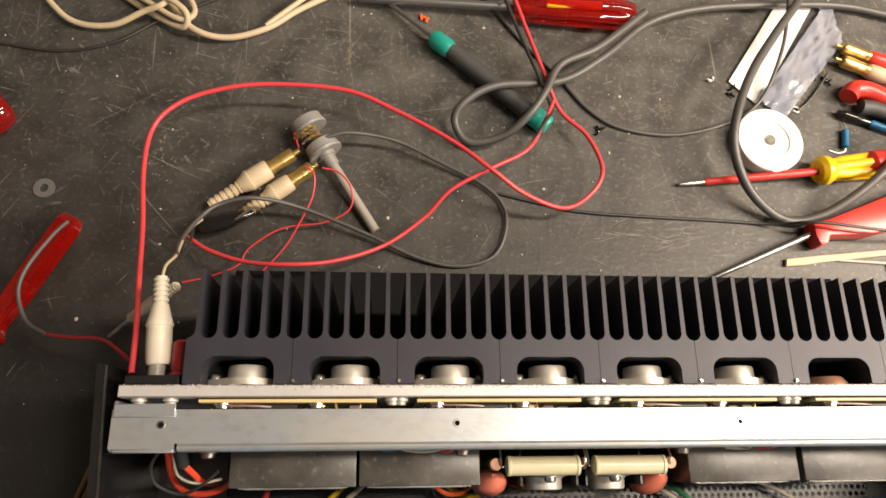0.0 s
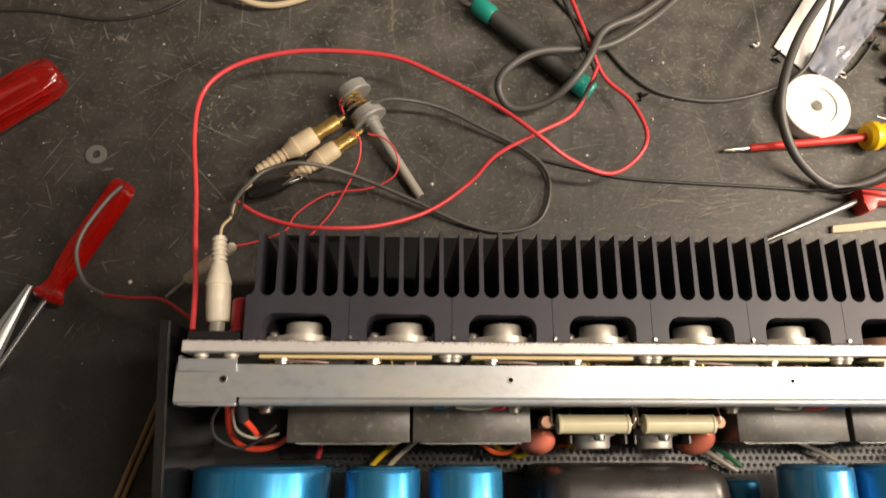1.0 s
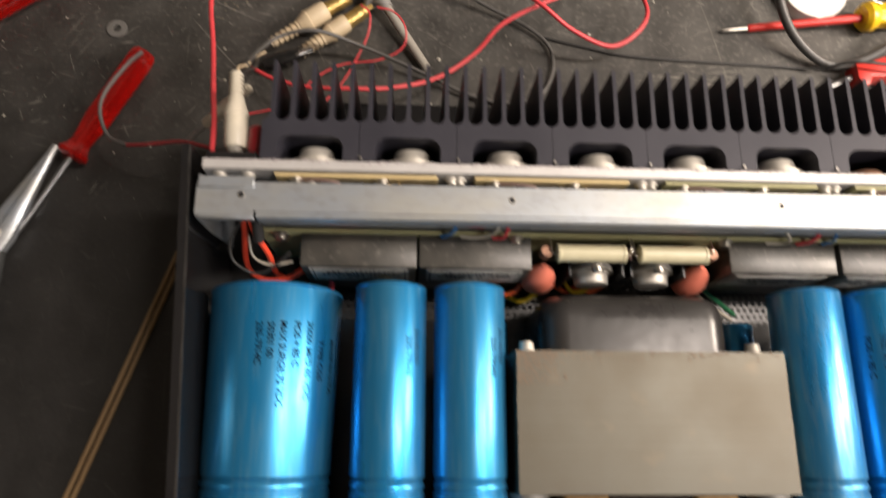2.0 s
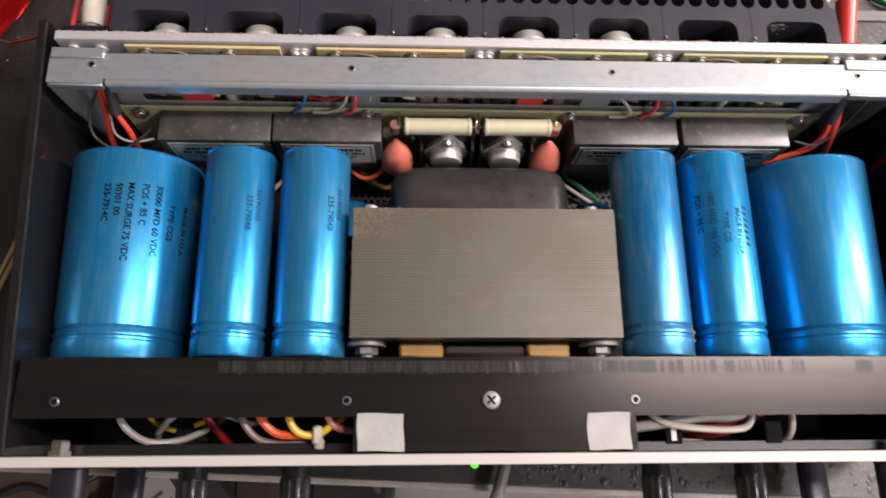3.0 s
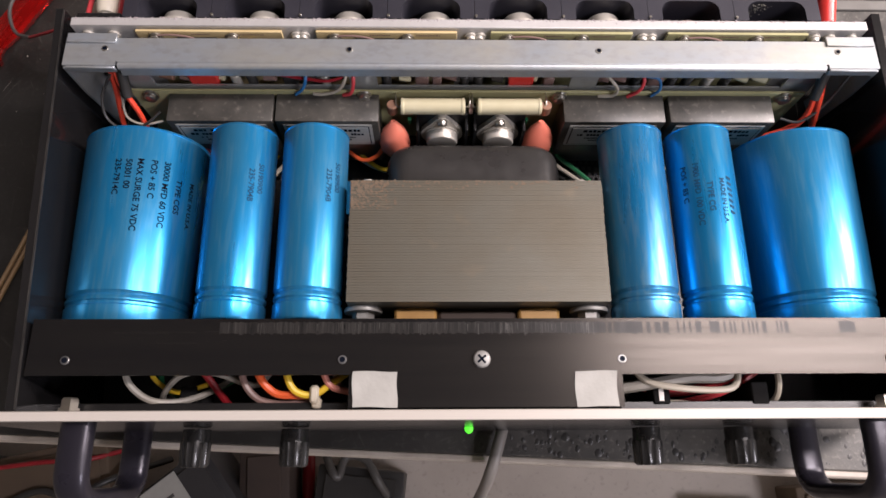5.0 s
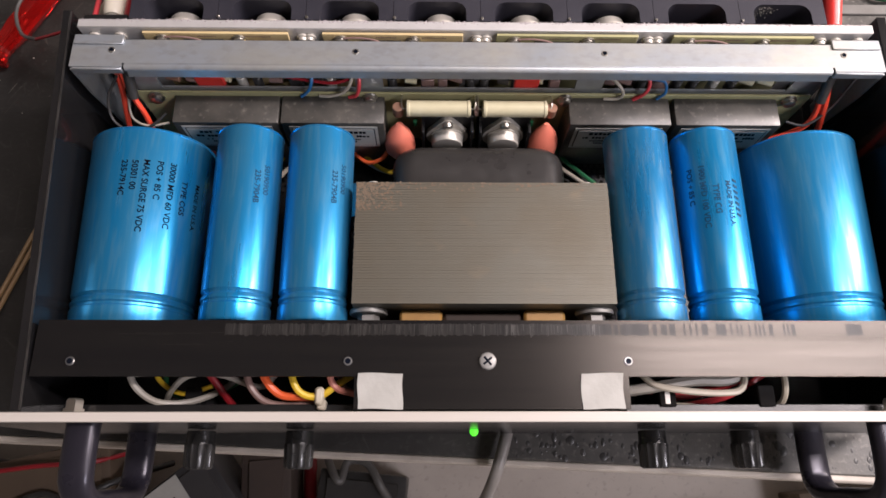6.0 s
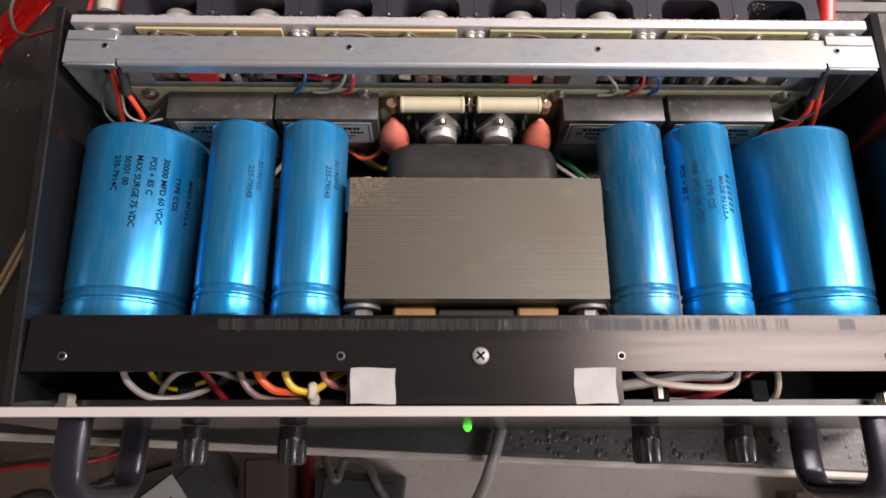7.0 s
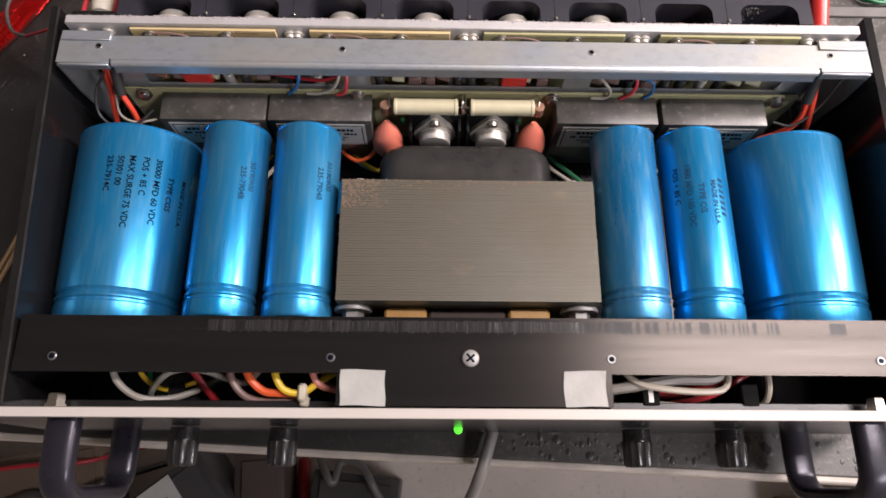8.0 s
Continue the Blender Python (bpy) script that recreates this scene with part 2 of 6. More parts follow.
M_W_BLACK = material("black_wire_jacket", (0.022, 0.021, 0.02), 0.42, second=(0.04, 0.038, 0.036), scale=50, amount=0.7)
M_W_GREY = material("grey_cable_jacket", (0.085, 0.082, 0.078), 0.45, second=(0.06, 0.057, 0.053), scale=40, amount=0.7)
M_W_MGREY = material("mid_grey_cable_jacket", (0.20, 0.19, 0.175), 0.45, second=(0.15, 0.14, 0.13), scale=40, amount=0.7)
M_W_LGREY = material("light_grey_wire", (0.32, 0.30, 0.265), 0.42, second=(0.24, 0.225, 0.19), scale=50, amount=0.6)
M_W_WHITE = material("off_white_wire", (0.46, 0.42, 0.34), 0.42, second=(0.34, 0.30, 0.235), scale=50, amount=0.6)
M_W_ORANGE = material("orange_wire", (0.80, 0.13, 0.03), 0.38, second=(0.68, 0.1, 0.02), scale=50, amount=0.6)
M_W_VERM = material("vermilion_wire", (0.74, 0.070, 0.028), 0.38, second=(0.60, 0.05, 0.02), scale=50, amount=0.6)
M_W_YELLOW = material("yellow_wire", (0.72, 0.50, 0.02), 0.38, second=(0.6, 0.38, 0.02), scale=50, amount=0.6)
M_W_BROWN = material("mauve_brown_wire", (0.22, 0.14, 0.12), 0.4, second=(0.16, 0.1, 0.09), scale=50, amount=0.6)
M_W_BLUE = material("blue_wire", (0.03, 0.17, 0.42), 0.38, second=(0.02, 0.12, 0.3), scale=50, amount=0.6)
M_W_GREEN = material("green_wire", (0.02, 0.16, 0.06), 0.38, second=(0.015, 0.1, 0.04), scale=50, amount=0.6)
M_W_PINK = material("pink_wire", (0.62, 0.24, 0.18), 0.4, second=(0.5, 0.18, 0.14), scale=50, amount=0.6)
M_RED_CLEAR = material("red_clear_acetate", (0.66, 0.016, 0.010), 0.06, second=(0.52, 0.010, 0.007), scale=30, amount=0.6, transmission=0.78, coat=0.3)
M_WASHER = material("dull_washer_steel", (0.17, 0.165, 0.155), 0.5, 0.3, second=(0.12, 0.115, 0.105), scale=80, amount=0.7)
M_RED_PL = material("red_plastic", (0.62, 0.035, 0.025), 0.35, second=(0.52, 0.03, 0.02), scale=40, amount=0.6, bump=0.05)
M_YEL_PL = material("yellow_plastic", (0.80, 0.50, 0.01), 0.32, second=(0.7, 0.4, 0.01), scale=40, amount=0.6)
M_TEAL = material("teal_plastic", (0.01, 0.30, 0.24), 0.4, second=(0.01, 0.24, 0.19), scale=40, amount=0.6)
M_RUBBER = material("grey_black_rubber", (0.045, 0.047, 0.045), 0.6, second=(0.06, 0.062, 0.06), scale=40, amount=0.7, bump=0.1)
M_PAPER = material("white_paper", (0.80, 0.79, 0.76), 0.6, second=(0.7, 0.69, 0.66), scale=40, amount=0.5, bump=0.1)
M_WHITE = material("white_roll", (0.82, 0.81, 0.76), 0.55, second=(0.74, 0.72, 0.66), scale=60, amount=0.5, bump=0.08)
M_BAG = material("clear_polythene", (0.80, 0.80, 0.86), 0.10, second=(0.55, 0.62, 0.78), scale=40, amount=0.8, transmission=0.72, bump=0.6, bump_scale=90)
M_WOOD = material("bamboo_stick", (0.26, 0.17, 0.075), 0.55, second=(0.19, 0.115, 0.05), scale=40, amount=0.7, stretch=(3, 0.3, 1), bump=0.1)
M_BLUE_PL = material("blue_epoxy", (0.02, 0.16, 0.33), 0.35, second=(0.015, 0.12, 0.26), scale=60, amount=0.6)
M_BLACK_GLOSS = material("glossy_black_vinyl", (0.008, 0.008, 0.008), 0.12, second=(0.015, 0.015, 0.015), scale=60, amount=0.5)
M_FLOOR = material("grey_floor_vinyl", (0.46, 0.41, 0.36), 0.6, second=(0.33, 0.29, 0.25), scale=9, amount=0.7, fine=(0.25, 0.22, 0.19), bump=0.1, bump_scale=120)
M_WALL = material("painted_wall", (0.45, 0.432, 0.40), 0.7, second=(0.38, 0.365, 0.335), scale=4, amount=0.5)
M_CARTON = material("brown_carton", (0.12, 0.085, 0.055), 0.7, second=(0.085, 0.06, 0.04), scale=20, amount=0.6)
M_CARTON_DARK = material("dark_brown_carton", (0.050, 0.034, 0.026), 0.7, second=(0.034, 0.024, 0.019), scale=20, amount=0.7)
M_DARKBOX = material("dark_grey_case", (0.035, 0.034, 0.036), 0.45, second=(0.05, 0.048, 0.048), scale=20, amount=0.6)
M_LED = bpy.data.materials.new("green_led_glow")
M_LED.use_nodes = True
M_LED.node_tree.nodes["Principled BSDF"].inputs["Base Color"].default_value = (0.1, 0.8, 0.02, 1)
M_LED.node_tree.nodes["Principled BSDF"].inputs["Emission Color"].default_value = (0.12, 1.0, 0.02, 1)
M_LED.node_tree.nodes["Principled BSDF"].inputs["Emission Strength"].default_value = 1.0


# ---------------------------------------------------------------- mesh helpers
def box(bm, x0, x1, y0, y1, z0, z1, bevel=0.0, mi=0, seg=1):
    vs = [bm.verts.new((x, y, z)) for z in (z0, z1) for y in (y0, y1) for x in (x0, x1)]
    fs = [bm.faces.new([vs[i] for i in q]) for q in
          ((0, 2, 3, 1), (4, 5, 7, 6), (0, 1, 5, 4), (2, 6, 7, 3), (0, 4, 6, 2), (1, 3, 7, 5))]
    for f in fs:
        f.material_index = mi
    if bevel:
        es = list({e for f in fs for e in f.edges})
        bmesh.ops.bevel(bm, geom=es, offset=bevel, segments=seg, affect="EDGES", profile=0.5, material=-1)
    return bm


def axes(d):
    d = Vector(d).normalized()
    u = d.cross(Vector((0, 0, 1)) if abs(d.z) < 0.9 else Vector((1, 0, 0))).normalized()
    return d, u, d.cross(u)


def lathe(bm, p0, p1, profile, seg=24, mi=0, flat=None):
    """Turned shape from p0 to p1: profile rows are (share of the way, radius); flat squeezes it across."""
    p0, p1 = Vector(p0), Vector(p1)
    d, u, w = axes(p1 - p0)
    rings = []
    for s, r in profile:
        c = p0.lerp(p1, s)
        k = flat or 1.0
        rings.append([bm.verts.new(c + r * (math.cos(a) * u + k * math.sin(a) * w))
                      for a in (2 * math.pi * i / seg for i in range(seg))])
    for a, b in zip(rings, rings[1:]):
        for i in range(seg):
            bm.faces.new((a[i], a[(i + 1) % seg], b[(i + 1) % seg], b[i])).material_index = mi
    bm.faces.new(rings[0][::-1]).material_index = mi
    bm.faces.new(rings[-1]).material_index = mi
    return bm


def cyl(bm, p0, p1, r, seg=20, mi=0, chamfer=0.12):
    length = (Vector(p1) - Vector(p0)).length
    c = min(r * chamfer / max(length, 1e-6), 0.4)
    return lathe(bm, p0, p1, [(0, r * (1 - chamfer)), (c, r), (1 - c, r), (1, r * (1 - chamfer))], seg, mi)


def smooth_path(pts, n=7):
    pts = [Vector(p) for p in pts]
    ext = [2 * pts[0] - pts[1]] + pts + [2 * pts[-1] - pts[-2]]
    out = []
    for a, b, c, d in zip(ext, ext[1:], ext[2:], ext[3:]):
        for k in range(n):
            t = k / n
            out.append(0.5 * (2 * b + (c - a) * t + (2 * a - 5 * b + 4 * c - d) * t * t + (3 * b - a - 3 * c + d) * t ** 3))
    return out + [pts[-1]]


def tube(bm, pts, r, seg=8, n=7, mi=0):
    path = smooth_path(pts, n)
    d = (path[1] - path[0]).normalized()
    _, u, w = axes(d)
    rings = []
    for i, p in enumerate(path):
        t = (path[min(i + 1, len(path) - 1)] - path[max(i - 1, 0)]).normalized()
        u = (u - t * u.dot(t)).normalized()
        w = t.cross(u)
        rings.append([bm.verts.new(p + r * (math.cos(a) * u + math.sin(a) * w)) for a in (2 * math.pi * k / seg for k in range(seg))])
    for a, b in zip(rings, rings[1:]):
        for k in range(seg):
            bm.faces.new((a[k], a[(k + 1) % seg], b[(k + 1) % seg], b[k])).material_index = mi
    bm.faces.new(rings[0][::-1]).material_index = mi
    bm.faces.new(rings[-1]).material_index = mi
    return bm


def prism(bm, poly, z0, z1, axis="z", mi=0):
    """A flat outline pushed along an axis: poly holds (x, y), (x, z) or (y, z)."""
    put = {"z": lambda a, b, c: (a, b, c), "y": lambda a, b, c: (a, c, b), "x": lambda a, b, c: (c, a, b)}[axis]
    lo = [bm.verts.new(put(a, b, z0)) for a, b in poly]
    hi = [bm.verts.new(put(a, b, z1)) for a, b in poly]
    fs = [bm.faces.new(lo[::-1]), bm.faces.new(hi)]
    k = len(poly)
    fs += [bm.faces.new((lo[i], lo[(i + 1) % k], hi[(i + 1) % k], hi[i])) for i in range(k)]
    for f in fs:
        f.material_index = mi
    bmesh.ops.recalc_face_normals(bm, faces=fs)
    return bm


def mesh_of(name, bm, mats, angle=38):
    me = bpy.data.meshes.new(name)
    bm.normal_update()
    bm.to_mesh(me)
    bm.free()
    for m in mats if isinstance(mats, (list, tuple)) else [mats]:
        me.materials.append(m)
    me.shade_smooth()
    me.set_sharp_from_angle(angle=radians(angle))
    return me


def part(name, bm, mats, parent, label="", at=None):
    """One mesh under a thing or a part; bm may also be a mesh that is shared."""
    me = bm if isinstance(bm, bpy.types.Mesh) else mesh_of(name, bm, mats)
    ob = new(name, me)
    ob.parent = parent
    if at is not None:
        ob.matrix_basis = at if isinstance(at, Matrix) else Matrix.Translation(at)
    if label:
        ob["label"] = label
    return ob


def thing(name, label, category, group="", kind="", at=(0, 0, 0)):
    ob = new(name)
    ob.empty_display_size = 0.02
    ob.location = at
    return tagged(ob, label, category, group, kind)


def solo(name, bm, mats, label, category, group="", kind=""):
    """A thing that is one mesh."""
    return tagged(new(name, mesh_of(name, bm, mats)), label, category, group, kind)


def B():
    return bmesh.new()


def letters(text, size):
    """Flat faces of a line of writing, as a mesh with its start at the origin."""
    cu = bpy.data.curves.new("writing", "FONT")
    cu.body, cu.size, cu.resolution_u, cu.offset = text, size, 3, 0.00006
    ob = bpy.data.objects.new("writing", cu)
    scene.collection.objects.link(ob)
    bpy.context.view_layer.update()
    me = bpy.data.meshes.new_from_object(ob.evaluated_get(bpy.context.evaluated_depsgraph_get()))
    bpy.data.objects.remove(ob)
    return me


# ---------------------------------------------------------------- room and bench
TILTED = radians(-2.7)


def on_bench(u, v, z=0.0):
    """Along the bench's front edge, away from it, above it."""
    return (u * math.cos(TILTED) - v * math.sin(TILTED), -0.046 + u * math.sin(TILTED) + v * math.cos(TILTED), z)


def bench():
    top = B()
    box(top, -0.95, 1.05, 0.004, 0.80, -0.032, 0.0, 0.001)
    ob = tagged(new("workbench", None), "black scratched laminate workbench with a pale edge strip", "workbench")
    ob.matrix_basis = Matrix.Translation((0, -0.046, 0)) @ Matrix.Rotation(TILTED, 4, "Z")
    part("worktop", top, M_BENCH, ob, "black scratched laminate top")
    strip = B()
    box(strip, -0.95, 1.05, 0.0, 0.0045, -0.034, -0.0008, 0.0012)
    part("edge_strip", strip, M_EDGE, ob, "pale worn edge strip")
    for x in (-0.9, 1.0):
        for y in (0.06, 0.74):
            leg = B()
            box(leg, x - 0.025, x + 0.025, y - 0.025, y + 0.025, -0.74, -0.032, 0.003)
            part("leg", leg, M_CHASSIS, ob)
    rng = random.Random(4)
    marks = B()
    for k in range(420):
        u, v = rng.uniform(-0.45, 0.4), rng.uniform(0.24, 0.62)
        a = rng.choice((0.4, 1.1, 2.2, 2.8)) + rng.gauss(0, 0.5)
        wd = rng.uniform(0.00008, 0.00026)
        if k < 290:
            ln = min(rng.expovariate(1 / 0.005) + 0.001, 0.03)
        elif k < 360:
            ln = rng.uniform(0.03, 0.14)
        else:
            # a patch of broad scuffs where tools are laid down
            u, v = rng.gauss(0.070, 0.022), rng.gauss(0.350, 0.010)
            a, ln, wd = rng.gauss(0.12, 0.25), rng.uniform(0.006, 0.022), rng.uniform(0.00010, 0.00038)
        bend = rng.gauss(0, 0.04)
        prev = None
        for s in range(5):
            t = s / 4 - 0.5
            c = Vector((u + ln * t * math.cos(a + bend * t * 3), v + ln * t * math.sin(a + bend * t * 3), 0.00006 + (k % 7) * 0.00001))
            w = wd * (1 - (2 * t) ** 2 * 0.9)
            side = Vector((-math.sin(a), math.cos(a), 0)) * w
            now = (marks.verts.new(c - side), marks.verts.new(c + side))
            if prev:
                marks.faces.new((prev[0], now[0], now[1], prev[1]))
            prev = now
    ob2 = part("scratch_patina", marks, M_SCRATCH, ob, "pale scratches in the laminate")
    ob2["kind"] = "stuff"
    specks, stain = B(), B()
    for k in range(560):
        u, v = rng.uniform(-0.45, 0.4), rng.uniform(0.22, 0.62)
        r = min(rng.expovariate(1 / 0.00026) + 0.0002, 0.0013)
        ph = rng.uniform(0, 6.28)
        ring = [specks.verts.new((u + r * rng.uniform(0.5, 1.3) * math.cos(ph + i * 1.2566), v + r * rng.uniform(0.5, 1.3) * math.sin(ph + i * 1.2566), 0.0002)) for i in range(5)]
        tip = specks.verts.new((u, v, 0.0002 + r * 0.5))
        for i in range(5):
            specks.faces.new((ring[i], ring[(i + 1) % 5], tip))
    for cu, cv, su, sv, count in ((0.078, 0.452, 0.0035, 0.0050, 130), (-0.155, 0.474, 0.0012, 0.0052, 70), (-0.27, 0.395, 0.006, 0.010, 60)):
        for k in range(count):
            u, v, r = rng.gauss(cu, su), rng.gauss(cv, sv), rng.uniform(0.0002, 0.0008)
            ph = rng.uniform(0, 6.28)
            ring = [stain.verts.new((u + r * rng.uniform(0.6, 1.4) * math.cos(ph + i * 1.0472), v + r * rng.uniform(0.6, 1.4) * math.sin(ph + i * 1.0472),
                                     0.00014 + k * 1e-7)) for i in range(6)]
            stain.faces.new(ring)
    part("flux_stain", stain, M_STAIN, ob, "dull tan dried flux stains")["kind"] = "stuff"
    ob3 = part("dust", specks, M_DUST, ob, "pale dust and solder crumbs")
    ob3["kind"] = "stuff"
    # drops and dents along the front strip of the worktop
    drops = B()
    for k in range(520):
        u, v = rng.uniform(0.0, 0.36), rng.uniform(0.006, 0.045)
        r = rng.choice((0.0004, 0.0006, 0.0009, 0.0014, 0.0020, 0.0026)) * rng.uniform(0.7, 1.2)
        lathe(drops, (u, v, 0.0), (u, v, r * 0.10), [(0, r), (0.6, r * 0.85), (1, r * 0.3)], 10, flat=rng.uniform(0.5, 1.0))
    ob4 = part("varnish_spatter", drops, M_W_BLACK, ob, "dried glossy drops")
    ob4["kind"] = "stuff"
    return ob


bench()


def room():
    f = B()
    box(f, -2.2, 2.4, -1.8, 2.0, -0.80, -0.74)
    solo("floor", f, M_FLOOR, "worn grey vinyl workshop floor", "floor", kind="structure")
    c = B()
    box(c, -2.2, 2.4, -1.8, 2.0, 1.95, 2.0)
    solo("ceiling", c, M_WALL, "plain painted ceiling", "ceiling", kind="structure")
    for name, a in (("wall_north", (-2.2, 2.4, 2.0, 2.1)), ("wall_south", (-2.2, 2.4, -1.9, -1.8)),
                    ("wall_west", (-2.3, -2.2, -1.9, 2.1)), ("wall_east", (2.4, 2.5, -1.9, 2.1))):
        w = B()
        box(w, *a, -0.80, 2.0)
        solo(name, w, M_WALL, "plain painted workshop wall", "wall", kind="structure")


room()

# ---------------------------------------------------------------- the power amplifier
amp = thing("power_amplifier", "opened black rack power amplifier with blue capacitors, standing on the bench", "amplifier")
TOP = 0.098


def chassis():
    left = B()
    prism(left, [(-0.2238, -0.0232), (-0.2190, -0.0232), (-0.2330, 0.200), (-0.2376, 0.200)], 0.0105, 0.0995)
    sw = part("side_wall", left, M_SIDE, amp, "black painted steel side")
    # thin paler strip along the left wall's inner top edge
    worn = B()
    prism(worn, [(-0.2197, -0.0228), (-0.2188, -0.0228), (-0.2328, 0.1995), (-0.2337, 0.1995)], 0.0990, 0.0998)
    part("pale_edge", worn, M_RUB, sw, "thin pale strip on the inner top edge")
    right = B()
    prism(right, [(0.2240, -0.0232), (0.2290, -0.0232), (0.2358, 0.200), (0.2310, 0.200)], 0.0105, 0.0995)
    part("side_wall", right, M_SIDE, amp)
    # perforated floor between the capacitors and the rear modules, plain steel elsewhere
    fl = B()
    y0, y1, p = 0.124, 0.168, 0.0040
    box(fl, -0.230, 0.230, -0.020, y0, 0.0105, 0.0120)
    box(fl, -0.230, 0.230, y1, 0.1995, 0.0105, 0.0120)
    box(fl, -0.230, -0.192, y0, y1, 0.0105, 0.0120)
    box(fl, 0.192, 0.230, y0, y1, 0.0105, 0.0120)
    part("base_plate", fl, M_CHASSIS, amp, "black painted steel base")
    pf = B()
    r = 0.00145
    for j in range(11):
        for i in range(96):
            cx, cy = -0.192 + (i + 0.5) * p, y0 + (j + 0.5) * p
            shift = p / 2 if j % 2 else 0
            h = p / 2
            sq = [(h, 0), (h, h), (0, h), (-h, h), (-h, 0), (-h, -h), (0, -h), (h, -h)]
            out = [pf.verts.new((min(cx + shift + a, 0.1938), cy + b, 0.0120)) for a, b in sq]
            inn = [pf.verts.new((cx + shift + r * math.cos(k * math.pi / 4), cy + r * math.sin(k * math.pi / 4), 0.0120)) for k in range(8)]
            for k in range(8):
                pf.faces.new((out[k], out[(k + 1) % 8], inn[(k + 1) % 8], inn[k]))
    part("perforated_grille", pf, M_CHASSIS, amp, "black perforated steel vent")
    for x in (-0.20, 0.20):
        for y in (0.02, 0.17):
            ft = B()
            lathe(ft, (x, y, 0.0), (x, y, 0.0105), [(0, 0.008), (0.15, 0.009), (1, 0.0105)], 20)
            part("rubber_foot", ft, M_RUBBER, amp)
    # front cross flange
    fg = B()
    prism(fg, [(-0.2188, 0.0205), (-0.2188, -0.0070), (-0.0640, -0.0070), (-0.0640, -0.0225), (0.0680, -0.0225), (0.0680, -0.0070),
               (0.2236, -0.0070), (0.2236, 0.0205)], TOP - 0.0015, TOP)
    box(fg, -0.2188, 0.2236, 0.0190, 0.0205, 0.0125, TOP - 0.0016)
    fr = part("front_crossmember", fg, M_FLANGE, amp, "satin black folded steel crossmember with rubbed back edge")
    rub = B()
    rng = random.Random(9)
    # a brushed band with a ragged front edge, and a few deeper strokes over it
    n = 340
    zt = TOP + 0.00005
    far = [rub.verts.new((-0.128 + 0.345 * i / n, 0.0190 - rng.uniform(0, 0.0006), zt)) for i in range(n + 1)]
    near = [rub.verts.new((-0.128 + 0.345 * i / n, 0.0133 - rng.choice((0, 0.0002, 0.0006, 0.0011)) * rng.random(), zt)) for i in range(n + 1)]
    for i in range(n):
        x = far[i].co.x
        if x > 0.060 and rng.random() < 0.35 + 6 * (x - 0.06) and not 0.178 < x < 0.186:
            continue
        if x < -0.07 and noise.noise(Vector((x * 120, 7.7, 0))) > 0.25:
            continue
        rub.faces.new((near[i], near[i + 1], far[i + 1], far[i]))
    for k in range(120):
        x = rng.uniform(-0.11, 0.07)
        w, ln = rng.uniform(0.0001, 0.0005), rng.uniform(0.003, 0.0060)
        ya = 0.0188 - rng.uniform(0, 0.0012)
        q = [rub.verts.new(v) for v in ((x, ya, zt + 0.00003), (x + w, ya, zt + 0.00003), (x + w * 0.8, ya - ln, zt + 0.00003), (x + w * 0.2, ya - ln, zt + 0.00003))]
        rub.faces.new(q[::-1]).material_index = 1
    o = part("rubbed_paint", rub, [M_RUB_BAND, M_RUB], fr, "paint rubbed bare by the lid")
    o["kind"] = "stuff"
    for x in (-0.2005, -0.0675, 0.0685, 0.2005):
        h = B()
        lathe(h, (x, 0.0003, TOP - 0.003), (x, 0.0003, TOP + 0.0007), [(0, 0.0019), (0.9, 0.0022), (1, 0.0019)], 16, 0)
        lathe(h, (x, 0.0003, TOP + 0.00071), (x, 0.0003, TOP + 0.0008), [(0, 0.0014), (1, 0.0014)], 12, 1)
        part("threaded_insert", h, [M_TOOL, M_INK], fr)
    s = B()
    lathe(s, (0.0, 0.0003, TOP - 0.001), (0.0, 0.0003, TOP + 0.0016), [(0, 0.0043), (0.6, 0.0043), (0.85, 0.0040), (1, 0.0034)], 24, 0)
    for turn, z in ((40, 0.00172), (130, 0.00176)):
        c2, s2 = math.cos(radians(turn)), math.sin(radians(turn))
        prism(s, [(p * c2 - q * s2, 0.0003 + p * s2 + q * c2) for p, q in ((-0.0026, -0.0005), (0.0026, -0.0005), (0.0026, 0.0005), (-0.0026, 0.0005))],
              TOP + 0.0013, TOP + z, mi=1)
    part("cross_screw", s, [M_CASTING, M_INK], fr, "bright cross-head screw")
    for xa, xb in ((-0.0622, -0.0408), (0.0448, 0.0650)):
        t = B()
        n = 6
        top = [[t.verts.new((xa + (xb - xa) * i / n + 0.00035 * math.sin(j * 0.9 + xa * 50), -0.0056 - 0.0168 * j / n + 0.00025 * math.sin(i * 0.8 + xa * 99),
                             TOP + 0.0006 + 0.00022 * math.sin(i * 1.1 + j * 0.9) + (0.0005 if j == 0 else 0))) for i in range(n + 1)] for j in range(n + 1)]
        low = [[t.verts.new(v.co - Vector((0, 0, 0.0004))) for v in row] for row in top]
        for a, sgn in ((top, 1), (low, -1)):
            for j in range(n):
                for i in range(n):
                    q = (a[j][i], a[j + 1][i], a[j + 1][i + 1], a[j][i + 1])
                    t.faces.new(q if sgn > 0 else q[::-1])
        part("tape_patch", t, M_TAPE, fr, "wrinkled pale grey tape patch")


chassis()


